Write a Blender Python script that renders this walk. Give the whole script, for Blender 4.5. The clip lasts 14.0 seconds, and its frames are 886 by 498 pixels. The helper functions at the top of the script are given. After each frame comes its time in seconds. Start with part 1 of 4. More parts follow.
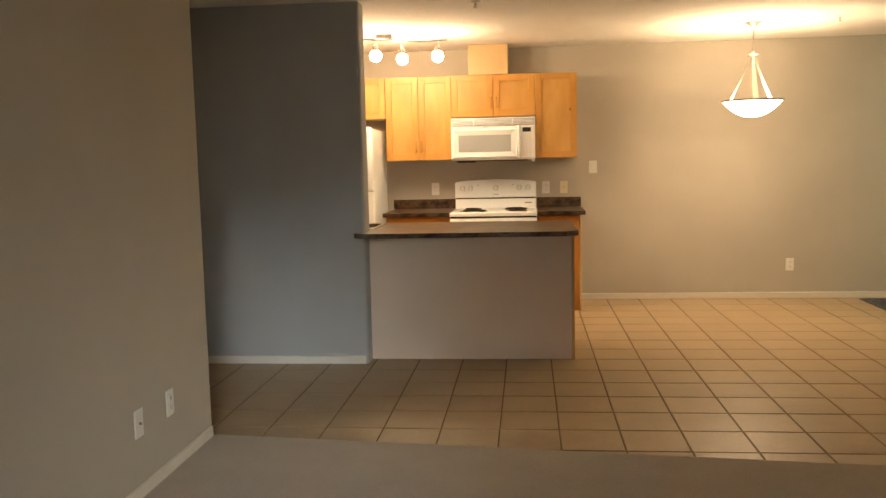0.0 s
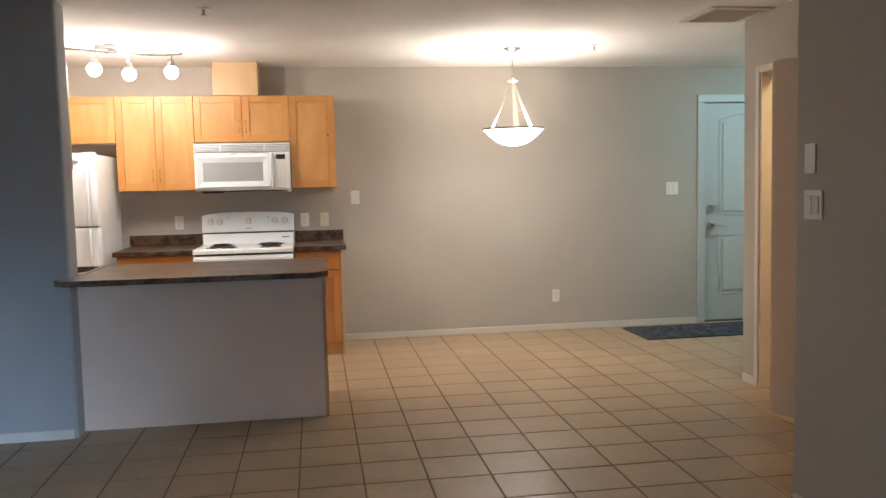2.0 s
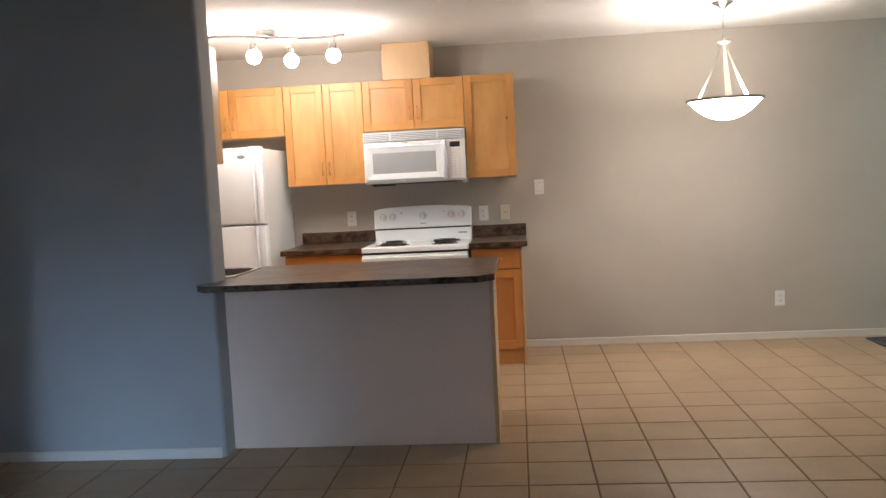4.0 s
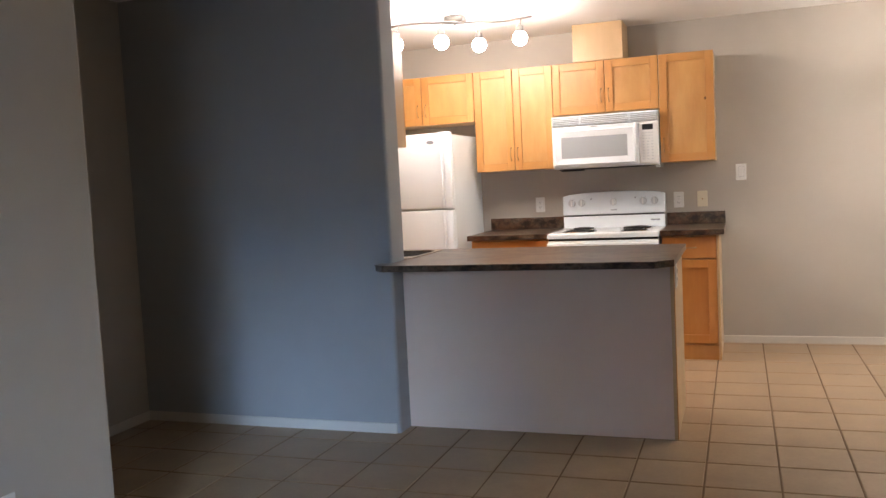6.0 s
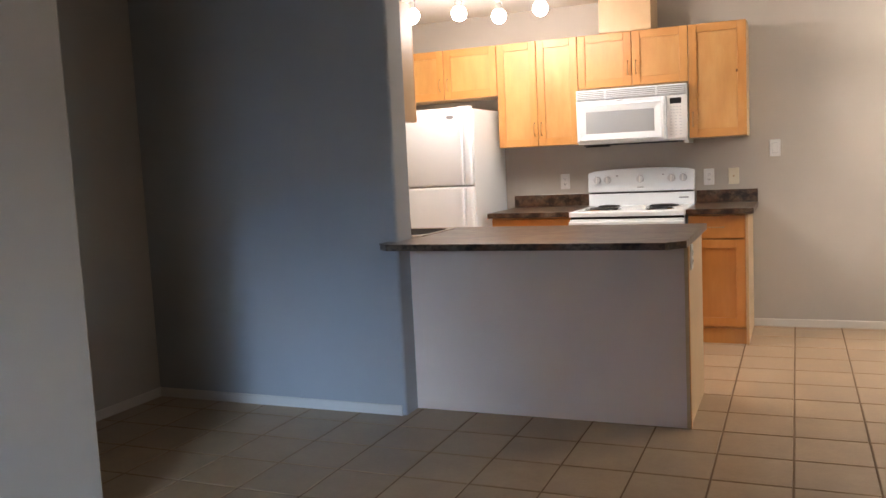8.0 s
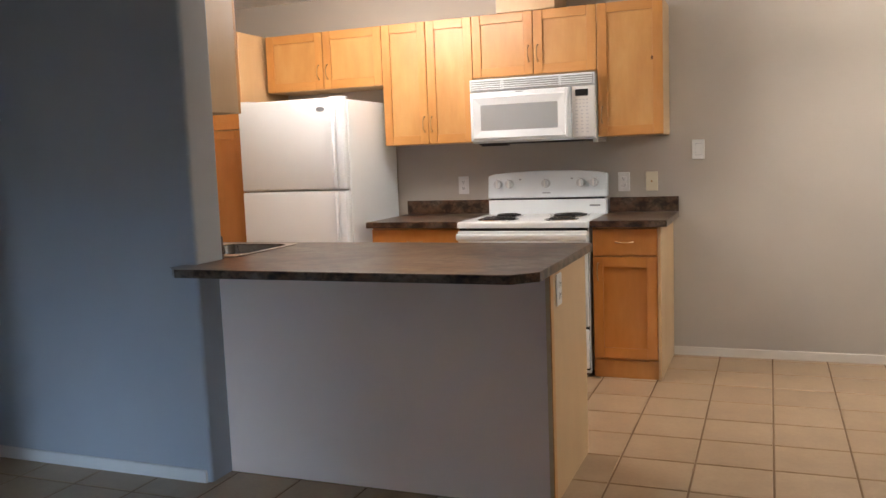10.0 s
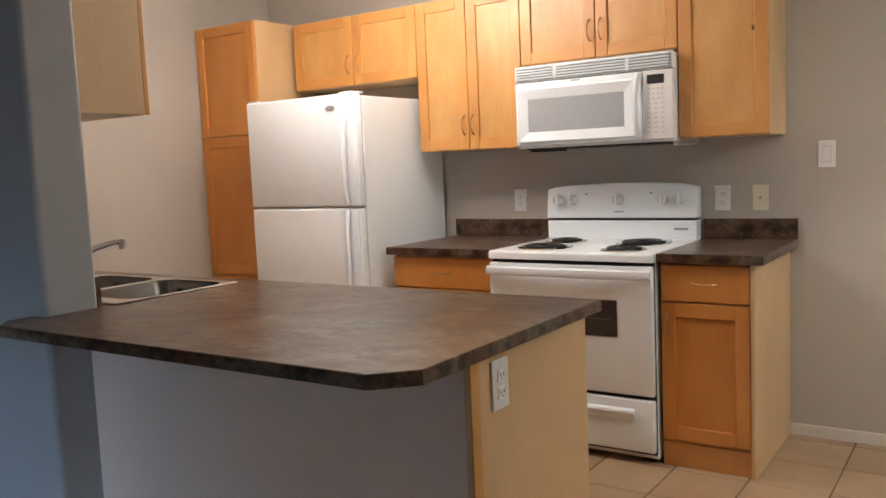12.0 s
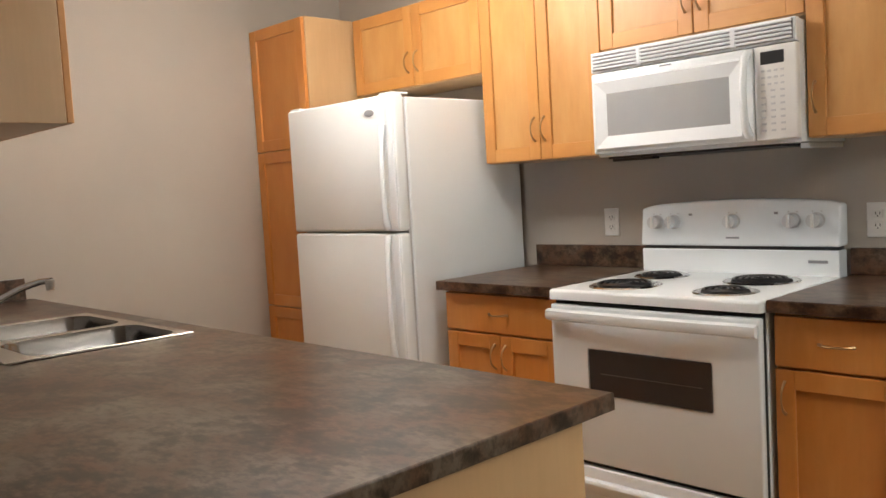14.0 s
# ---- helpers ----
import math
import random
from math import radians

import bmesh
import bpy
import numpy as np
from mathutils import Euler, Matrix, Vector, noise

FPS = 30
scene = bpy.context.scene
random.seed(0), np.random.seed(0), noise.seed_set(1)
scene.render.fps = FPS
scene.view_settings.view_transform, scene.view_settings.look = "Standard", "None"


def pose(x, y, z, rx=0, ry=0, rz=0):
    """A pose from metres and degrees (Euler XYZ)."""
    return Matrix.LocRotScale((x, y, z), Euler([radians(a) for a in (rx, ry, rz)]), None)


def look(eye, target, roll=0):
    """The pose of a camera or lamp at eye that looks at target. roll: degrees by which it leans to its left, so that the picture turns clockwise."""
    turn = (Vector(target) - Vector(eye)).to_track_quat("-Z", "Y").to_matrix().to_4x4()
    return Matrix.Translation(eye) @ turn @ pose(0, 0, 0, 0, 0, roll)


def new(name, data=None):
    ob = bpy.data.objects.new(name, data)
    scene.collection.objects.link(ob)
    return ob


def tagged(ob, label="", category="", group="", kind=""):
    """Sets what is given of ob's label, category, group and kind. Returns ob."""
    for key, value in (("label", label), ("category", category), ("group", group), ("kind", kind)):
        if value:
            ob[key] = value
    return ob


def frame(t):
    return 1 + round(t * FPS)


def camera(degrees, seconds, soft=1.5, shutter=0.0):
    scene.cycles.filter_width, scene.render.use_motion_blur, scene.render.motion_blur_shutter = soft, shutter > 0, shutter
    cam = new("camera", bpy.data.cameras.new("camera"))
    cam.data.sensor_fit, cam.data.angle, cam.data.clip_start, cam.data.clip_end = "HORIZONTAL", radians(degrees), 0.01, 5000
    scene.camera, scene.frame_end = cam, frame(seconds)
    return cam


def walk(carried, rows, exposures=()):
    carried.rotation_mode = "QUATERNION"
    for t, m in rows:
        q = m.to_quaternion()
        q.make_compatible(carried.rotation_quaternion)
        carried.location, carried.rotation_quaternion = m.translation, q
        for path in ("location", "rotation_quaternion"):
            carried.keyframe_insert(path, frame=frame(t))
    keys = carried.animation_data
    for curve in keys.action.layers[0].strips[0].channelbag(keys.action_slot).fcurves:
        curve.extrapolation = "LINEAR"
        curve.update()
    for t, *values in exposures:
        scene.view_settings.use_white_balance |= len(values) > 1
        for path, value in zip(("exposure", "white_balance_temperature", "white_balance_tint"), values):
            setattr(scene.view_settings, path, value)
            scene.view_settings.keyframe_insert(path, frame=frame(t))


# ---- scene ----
cam = camera(55.9, 14.0)
PATH = [
    (0, (0.039, 0.375, 1.347), (-0.165, 2.353, 1.135), -1.3),
    (0.5, (0.07, 0.442, 1.353), (0.165, 2.432, 1.178), -0.3),
    (1, (0.157, 0.583, 1.372), (0.377, 2.564, 1.207), -0.2),
    (1.5, (0.242, 0.777, 1.355), (0.492, 2.755, 1.2), -0.5),
    (2, (0.293, 1.018, 1.357), (0.594, 2.989, 1.2), -1.3),
    (2.5, (0.359, 1.23, 1.342), (0.696, 3.195, 1.181), -2.2),
    (3, (0.503, 1.446, 1.35), (0.767, 3.422, 1.185), -1.9),
    (3.5, (0.518, 1.627, 1.33), (0.568, 3.62, 1.168), -2.3),
    (4, (0.485, 1.794, 1.325), (0.3, 3.779, 1.166), -2.9),
    (4.2, (0.46, 1.834, 1.315), (0.146, 3.803, 1.162), -3.1),
    (6.5, (0.705, 1.9, 1.266), (-0.021, 3.755, 1.098), -2.9),
    (7, (0.752, 1.895, 1.269), (-0.037, 3.723, 1.082), -2.9),
    (9.5, (0.908, 2.845, 1.252), (0.162, 4.687, 1.030), -2.2),
    (10, (1.044, 3.133, 1.266), (0.316, 4.983, 1.046), -2.2),
    (10.5, (1.209, 3.431, 1.258), (0.476, 5.278, 1.029), -1.9),
    (11, (1.252, 3.762, 1.266), (0.52, 5.609, 1.039), -1.4),
    (11.5, (1.283, 4.128, 1.262), (0.426, 5.922, 1.046), -2.0),
    (12, (1.281, 4.445, 1.274), (0.168, 6.094, 1.075), -2.5),
    (12.5, (1.218, 4.717, 1.29), (0.097, 6.364, 1.122), -1.5),
    (13, (1.214, 4.959, 1.273), (0.073, 6.592, 1.107), -1.5),
    (13.5, (1.233, 5.17, 1.25), (-0.03, 6.711, 1.074), -2.9),
    (14, (1.194, 5.391, 1.257), (-0.243, 6.774, 1.111), -3.3),
]
EXPOSURES = [
    (0.0, 4.57, 13000, 19),
    (0.4, 4.61, 9500, 18),
    (0.9, 4.60, 7100, 16),
    (1.5, 4.59, 6750, 15),
    (2.5, 4.50, 6600, 14),
    (4.0, 4.42, 6550, 15),
    (6.3, 4.69, 6650, 17),
    (7.0, 4.76, 6700, 17),
    (9.5, 4.62, 6400, 15),
    (10.0, 4.44, 6550, 15),
    (10.5, 4.29, 6750, 15),
    (11.0, 4.33, 6600, 15),
    (11.5, 4.25, 6550, 15),
    (12.0, 4.36, 6500, 14),
    (13.0, 4.22, 6550, 13),
    (13.5, 4.28, 6550, 12),
    (14.0, 4.35, 6450, 11),
]
walk(cam, [(t, look(eye, target, roll)) for t, eye, target, roll in PATH], EXPOSURES)

# ---------------- daylight ----------------
world = bpy.data.worlds.new("sky")
scene.world = world
world.use_nodes = True
wn = world.node_tree
sky = wn.nodes.new("ShaderNodeTexSky")
sky.sky_type = "NISHITA"
sky.sun_disc = False
SUN_EL, SUN_AZ = 11.6, 16.0
sky.sun_elevation, sky.sun_rotation = radians(SUN_EL), radians(180 - SUN_AZ)
wn.nodes["Background"].inputs["Strength"].default_value = 0.034
tint = wn.nodes.new("ShaderNodeMix")
tint.data_type, tint.blend_type = "RGBA", "MULTIPLY"
tint.inputs[0].default_value = 1.0
tint.inputs[7].default_value = (0.58, 0.87, 1.42, 1)
wn.links.new(sky.outputs["Color"], tint.inputs[6])
wn.links.new(tint.outputs[2], wn.nodes["Background"].inputs["Color"])

sun = new("sun", bpy.data.lights.new("sun", "SUN"))
sun.data.energy, sun.data.angle, sun.data.color = 0.075, radians(11), (0.40, 0.65, 1.0)
sun.matrix_world = look((0.286, -1.0, math.tan(radians(SUN_EL)) * 1.04), (0, 0, 0))

# lamp strengths
GLOBE, BOWL, BULB, ENTRY, CLOSET = 7.0, 1.45, 5.7, 3.6, 5.5
WARM, COOL = (1.0, 0.938, 0.868), (0.48, 0.86, 1.0)


# ---------------- materials ----------------
def mat(name, rough=0.5, metal=0.0):
    m = bpy.data.materials.new(name)
    m.use_nodes = True
    b = m.node_tree.nodes["Principled BSDF"]
    b.inputs["Roughness"].default_value = rough
    b.inputs["Metallic"].default_value = metal
    return m, m.node_tree.nodes, m.node_tree.links, b


def noise_tex(n, l, scale, detail=3.0, rough=0.5, stretch=(1, 1, 1), shift=None):
    tc = n.new("ShaderNodeTexCoord")
    mp = n.new("ShaderNodeMapping")
    mp.inputs["Scale"].default_value = stretch
    l.new(tc.outputs["Object"], mp.inputs["Vector"])
    if shift is not None:
        l.new(shift, mp.inputs["Location"])
    t = n.new("ShaderNodeTexNoise")
    t.inputs["Scale"].default_value = scale
    t.inputs["Detail"].default_value = detail
    t.inputs["Roughness"].default_value = rough
    l.new(mp.outputs["Vector"], t.inputs["Vector"])
    return t.outputs["Fac"]


def ramp(n, l, fac, stops, smooth=False):
    r = n.new("ShaderNodeValToRGB")
    r.color_ramp.interpolation = "B_SPLINE" if smooth else "LINEAR"
    e = r.color_ramp.elements
    while len(e) < len(stops):
        e.new(0.5)
    for el, (p, c) in zip(e, stops):
        el.position, el.color = p, (*c, 1)
    l.new(fac, r.inputs["Fac"])
    return r.outputs["Color"]


def mixc(n, l, fac, a, b, kind="MIX"):
    m = n.new("ShaderNodeMix")
    m.data_type, m.blend_type = "RGBA", kind
    for s, v in ((m.inputs[0], fac), (m.inputs[6], a), (m.inputs[7], b)):
        if isinstance(v, (int, float)):
            s.default_value = v
        elif isinstance(v, tuple):
            s.default_value = (*v, 1)
        else:
            l.new(v, s)
    return m.outputs[2]


def bump(n, l, b, fac, strength, dist=0.01):
    k = n.new("ShaderNodeBump")
    k.inputs["Strength"].default_value, k.inputs["Distance"].default_value = strength, dist
    l.new(fac, k.inputs["Height"])
    l.new(k.outputs["Normal"], b.inputs["Normal"])


def rand_shift(n, l):
    oi = n.new("ShaderNodeObjectInfo")
    mu = n.new("ShaderNodeMath")
    mu.operation = "MULTIPLY"
    mu.inputs[1].default_value = 37.0
    l.new(oi.outputs["Random"], mu.inputs[0])
    return mu.outputs[0], oi.outputs["Random"]


def paint(name, c, rough=0.75, tex=140, strength=0.12, var=0.05):
    m, n, l, b = mat(name, rough)
    big = noise_tex(n, l, 1.3, 4)
    lo = tuple(v * (1 - var) for v in c)
    hi = tuple(min(1, v * (1 + var)) for v in c)
    l.new(ramp(n, l, big, [(0.3, lo), (0.7, hi)]), b.inputs["Base Color"])
    bump(n, l, b, noise_tex(n, l, tex, 2), strength, 0.004)
    return m


def enamel(name, c, rough=0.3, grain=0.0, scale=300):
    m, n, l, b = mat(name, rough)
    big = noise_tex(n, l, 3, 3)
    l.new(ramp(n, l, big, [(0.3, tuple(v * 0.97 for v in c)), (0.7, c)]), b.inputs["Base Color"])
    if grain:
        bump(n, l, b, noise_tex(n, l, scale, 2), grain, 0.002)
    return m


def wood(name, a, bb, c, along="z", rough=0.5):
    m, n, l, b = mat(name, rough)
    sh, rnd = rand_shift(n, l)
    st = {"z": (3.0, 3.0, 1.0), "x": (1.0, 3.0, 3.0)}[along]
    g = noise_tex(n, l, 2.6, 6, 0.6, st, sh)
    fine = noise_tex(n, l, 14, 3, 0.6, (6, 6, 0.5) if along == "z" else (0.5, 6, 6), sh)
    blotch = noise_tex(n, l, 2.0, 3, 0.5, (1, 1, 0.6), sh)
    col = ramp(n, l, g, [(0.25, a), (0.5, bb), (0.78, c)])
    col = mixc(n, l, 0.055, col, ramp(n, l, fine, [(0.35, (0.35, 0.35, 0.35)), (0.65, (1, 1, 1))]), "MULTIPLY")
    col = mixc(n, l, 0.42, col, ramp(n, l, blotch, [(0.34, (0.74, 0.64, 0.54)), (0.62, (1, 1, 1))]), "MULTIPLY")
    col = mixc(n, l, 0.16, col, ramp(n, l, rnd, [(0.0, (0.78, 0.7, 0.62)), (1.0, (1, 1, 1))]), "MULTIPLY")
    l.new(col, b.inputs["Base Color"])
    bump(n, l, b, fine, 0.05, 0.002)
    b.inputs["Coat Weight"].default_value = 0.5
    b.inputs["Coat Roughness"].default_value = 0.36
    return m


WALL = paint("wall_paint", (0.46, 0.415, 0.355), 0.8)
ACCENT = paint("grey_paint", (0.375, 0.375, 0.372), 0.8)
# Warmer than wall_paint; raised further to make up for daylight missing on the panel.
BAR = paint("bar_paint_lifted", (0.76, 0.585, 0.475), 0.8)
TRIM = paint("trim_paint", (0.66, 0.61, 0.54), 0.45, 30, 0.04, 0.03)
CEIL = paint("ceiling_texture", (0.82, 0.80, 0.76), 0.95, 55, 0.9, 0.04)
DOORP = paint("door_paint", (0.52, 0.53, 0.50), 0.4, 60, 0.05, 0.02)
BIFOLD = paint("bifold_paint", (0.78, 0.62, 0.50), 0.45, 60, 0.05, 0.03)
WHITE = enamel("white_enamel", (0.84, 0.88, 0.90), 0.22)
FRIDGEW = enamel("fridge_enamel", (0.85, 0.89, 0.90), 0.58, 0.25, 420)
PLASTIC = enamel("white_plastic", (0.78, 0.77, 0.74), 0.35)
KNOB = enamel("knob_plastic", (0.66, 0.67, 0.68), 0.25)
IVORY = enamel("ivory_plastic", (0.72, 0.66, 0.50), 0.4)
GREYPRINT = enamel("grey_print", (0.30, 0.30, 0.31), 0.5)
PALEPRINT = enamel("pale_print", (0.58, 0.58, 0.59), 0.5)
RACK = enamel("rack_line", (0.09, 0.09, 0.09), 0.4)
LOGO = enamel("logo_plate", (0.25, 0.26, 0.28), 0.3)
BLACK = enamel("black_enamel", (0.012, 0.012, 0.013), 0.35)
DARKGAP = enamel("dark_gap", (0.02, 0.02, 0.02), 0.8)
MAPLE = wood("maple_door", (0.55, 0.232, 0.045), (0.62, 0.288, 0.068), (0.68, 0.350, 0.106))
MAPLEX = wood("maple_rail", (0.55, 0.232, 0.045), (0.62, 0.288, 0.068), (0.68, 0.350, 0.106), "x")
MAPLEPANEL = wood("maple_panel", (0.55, 0.256, 0.062), (0.62, 0.318, 0.092), (0.68, 0.388, 0.140))
# Redder maple copy: deeper tone of the dimmer base and pantry doors, as colour.
MAPLEDIM = wood("maple_dim_doors", (0.58, 0.216, 0.034), (0.645, 0.264, 0.050), (0.70, 0.318, 0.078))
MAPLESIDE = wood("maple_side", (0.64, 0.425, 0.215), (0.665, 0.45, 0.235), (0.69, 0.475, 0.255), rough=0.5)


KNOT = enamel("wood_knot", (0.16, 0.065, 0.018), 0.5)


def metal(name, c, rough):
    m, n, l, b = mat(name, rough, 1.0)
    f = noise_tex(n, l, 40, 2, 0.5, (1, 8, 1))
    l.new(ramp(n, l, f, [(0.3, tuple(v * 0.85 for v in c)), (0.7, c)]), b.inputs["Base Color"])
    return m


CHROME = metal("chrome", (0.80, 0.80, 0.80), 0.12)
# Darkened steel for the bowls: their inner shade is put into the colour.
BOWLSHADE = metal("shaded_bowl_steel", (0.20, 0.19, 0.18), 0.2)
NICKEL = metal("brushed_nickel", (0.62, 0.58, 0.52), 0.30)
BRASS = metal("pull_metal", (0.52, 0.34, 0.17), 0.36)
TRACKM = metal("satin_nickel", (0.26, 0.245, 0.23), 0.32)
ORB = metal("dark_nickel", (0.20, 0.18, 0.16), 0.35)


def laminate():
    m, n, l, b = mat("brown_laminate", 0.28)
    a = noise_tex(n, l, 5.5, 7, 0.62, (0.8, 1.25, 1.1))
    f = noise_tex(n, l, 55, 4, 0.6, (0.7, 1.3, 1.0))
    sc = noise_tex(n, l, 16, 8, 0.66, (0.75, 1.15, 1.0))
    big = noise_tex(n, l, 1.6, 3, 0.5)
    c1 = ramp(n, l, a, [(0.36, (0.120, 0.050, 0.022)), (0.46, (0.132, 0.074, 0.044)), (0.54, (0.132, 0.096, 0.066)), (0.64, (0.200, 0.168, 0.130))], True)
    c2 = ramp(n, l, f, [(0.36, (0.20, 0.18, 0.17)), (0.5, (0.90, 0.88, 0.86)), (0.64, (1.60, 1.56, 1.52))], True)
    col = mixc(n, l, 0.6, c1, c2, "MULTIPLY")
    col = mixc(n, l, 0.9, col, ramp(n, l, sc, [(0.38, (0.08, 0.06, 0.05)), (0.46, (0.50, 0.45, 0.41)), (0.54, (1.05, 1.02, 0.99)), (0.62, (2.10, 2.05, 2.0))], True), "MULTIPLY")
    col = mixc(n, l, 0.4, col, ramp(n, l, big, [(0.3, (0.6, 0.52, 0.46)), (0.7, (1, 1, 1))]), "MULTIPLY")
    l.new(col, b.inputs["Base Color"])
    b.inputs["Specular IOR Level"].default_value = 0.36
    return m


def tile_mat():
    m, n, l, b = mat("beige_tile", 0.38)
    sh, rnd = rand_shift(n, l)
    a = noise_tex(n, l, 4.5, 5, 0.6, (1, 1, 1), sh)
    f = noise_tex(n, l, 60, 3, 0.6, (1, 1, 1), sh)
    col = ramp(n, l, a, [(0.3, (0.35, 0.237, 0.140)), (0.55, (0.42, 0.295, 0.182)), (0.75, (0.475, 0.348, 0.225))])
    col = mixc(n, l, 0.35, col, ramp(n, l, rnd, [(0.0, (0.78, 0.75, 0.72)), (1.0, (1.0, 1.0, 1.0))]), "MULTIPLY")
    col = mixc(n, l, 0.15, col, ramp(n, l, f, [(0.35, (0.6, 0.55, 0.5)), (0.6, (1, 1, 1))]), "MULTIPLY")
    l.new(col, b.inputs["Base Color"])
    l.new(ramp(n, l, a, [(0.3, (0.30, 0.30, 0.30)), (0.7, (0.46, 0.46, 0.46))]), b.inputs["Roughness"])
    bump(n, l, b, a, 0.12, 0.006)
    return m


def rug_mat():
    m, n, l, b = mat("woven_mat", 0.95)
    tc = n.new("ShaderNodeTexCoord")
    v = n.new("ShaderNodeTexVoronoi")
    v.inputs["Scale"].default_value = 24
    l.new(tc.outputs["Object"], v.inputs["Vector"])
    f = noise_tex(n, l, 20, 4, 0.6)
    col = ramp(n, l, v.outputs["Distance"], [(0.18, (0.005, 0.006, 0.008)), (0.42, (0.020, 0.025, 0.040)), (0.64, (0.085, 0.095, 0.115))])
    col = mixc(n, l, 0.5, col, ramp(n, l, f, [(0.35, (0.25, 0.25, 0.3)), (0.65, (1.2, 1.2, 1.2))]), "MULTIPLY")
    l.new(col, b.inputs["Base Color"])
    bump(n, l, b, noise_tex(n, l, 200, 2), 0.8, 0.005)
    return m


def carpet_mat():
    m, n, l, b = mat("beige_carpet", 1.0)
    f = noise_tex(n, l, 220, 3, 0.7)
    g = noise_tex(n, l, 5, 4, 0.6)
    col = ramp(n, l, f, [(0.3, (0.42, 0.365, 0.32)), (0.7, (0.60, 0.53, 0.475))])
    col = mixc(n, l, 0.4, col, ramp(n, l, g, [(0.3, (0.78, 0.76, 0.74)), (0.7, (1, 1, 1))]), "MULTIPLY")
    l.new(col, b.inputs["Base Color"])
    bump(n, l, b, f, 0.9, 0.008)
    return m


def glass_mat(name, rough=0.0, tint=(1, 1, 1)):
    m, n, l, b = mat(name, rough)
    b.inputs["Base Color"].default_value = (*tint, 1)
    b.inputs["Transmission Weight"].default_value = 1.0
    b.inputs["IOR"].default_value = 1.45
    return m


def glow(name, c, strength):
    m, n, l, b = mat(name, 0.4)
    b.inputs["Base Color"].default_value = (0.85, 0.83, 0.8, 1)
    b.inputs["Emission Color"].default_value = (*c, 1)
    b.inputs["Emission Strength"].default_value = strength
    return m


LAMINATE, TILE, RUG, CARPET = laminate(), tile_mat(), rug_mat(), carpet_mat()
GROUT = paint("grout", (0.185, 0.115, 0.064), 0.95, 300, 0.4, 0.15)
GLASS = glass_mat("window_glass")
OVENGLASS = enamel("oven_glass", (0.035, 0.035, 0.036), 0.08)
MWGLASS = enamel("microwave_screen", (0.40, 0.42, 0.43), 0.16)
GLOBEMAT = glow("lit_globe", WARM, GLOBE)
BOWLMAT = glow("lit_bowl", WARM, BOWL)
BULBMAT = glow("lit_bulb", WARM, BULB)
CLOSETMAT = glow("lit_closet_dome", (1.0, 0.88, 0.52), CLOSET)
ENTRYMAT = glow("lit_dome", COOL, ENTRY)
ASPHALT = paint("ground_cover", (0.05, 0.05, 0.05), 0.95, 20, 0.5, 0.3)


# ---------------- building helpers ----------------
def box(bm, x0, x1, y0, y1, z0, z1):
    v = [bm.verts.new((x, y, z)) for z in (z0, z1) for y in (y0, y1) for x in (x0, x1)]
    for f in ((0, 2, 3, 1), (4, 5, 7, 6), (0, 1, 5, 4), (2, 6, 7, 3), (0, 4, 6, 2), (1, 3, 7, 5)):
        bm.faces.new([v[i] for i in f])
    return v


def boxes(*dims):
    bm = bmesh.new()
    for d in dims:
        box(bm, *d)
    return bm


def rounded(dims, w=0.004, seg=2):
    bm = boxes(dims)
    bmesh.ops.bevel(bm, geom=bm.edges[:], offset=w, segments=seg, affect="EDGES", profile=0.5)
    return bm


def bevel_all(bm, w=0.004, seg=2):
    bmesh.ops.bevel(bm, geom=bm.edges[:], offset=w, segments=seg, affect="EDGES", profile=0.5)
    return bm


def prism(pts, z0, z1):
    bm = bmesh.new()
    lo = [bm.verts.new((x, y, z0)) for x, y in pts]
    hi = [bm.verts.new((x, y, z1)) for x, y in pts]
    bm.faces.new(lo[::-1]), bm.faces.new(hi)
    for i in range(len(pts)):
        j = (i + 1) % len(pts)
        bm.faces.new((lo[i], lo[j], hi[j], hi[i]))
    bmesh.ops.recalc_face_normals(bm, faces=bm.faces[:])
    return bm


def tube(bm, pts, r, n=8, squash=1.0):
    pts = [Vector(p) for p in pts]
    rings = []
    side = None
    for i, p in enumerate(pts):
        d = (pts[min(i + 1, len(pts) - 1)] - pts[max(i - 1, 0)]).normalized()
        if side is None:
            side = d.orthogonal().normalized()
        side = (side - d * side.dot(d)).normalized()
        up = d.cross(side)
        rr = r[i] if isinstance(r, (list, tuple)) else r
        rings.append([bm.verts.new(p + side * (math.cos(a) * rr) + up * (math.sin(a) * rr * squash)) for a in (2 * math.pi * k / n for k in range(n))])
    for a, b in zip(rings, rings[1:]):
        for k in range(n):
            bm.faces.new((a[k], a[(k + 1) % n], b[(k + 1) % n], b[k]))
    bm.faces.new(rings[0][::-1]), bm.faces.new(rings[-1])
    return bm


def lathe(profile, centre, n=32, bm=None):
    bm = bm or bmesh.new()
    cx, cy, cz = centre
    rings = []
    for r, z in profile:
        if r < 1e-5:
            rings.append([bm.verts.new((cx, cy, cz + z))])
        else:
            rings.append([bm.verts.new((cx + r * math.cos(2 * math.pi * k / n), cy + r * math.sin(2 * math.pi * k / n), cz + z)) for k in range(n)])
    for a, b in zip(rings, rings[1:]):
        for k in range(n):
            q = (k + 1) % n
            if len(a) == 1 and len(b) > 1:
                bm.faces.new((a[0], b[q], b[k]))
            elif len(b) == 1 and len(a) > 1:
                bm.faces.new((a[k], a[q], b[0]))
            elif len(a) > 1:
                bm.faces.new((a[k], a[q], b[q], b[k]))
    bmesh.ops.recalc_face_normals(bm, faces=bm.faces[:])
    return bm


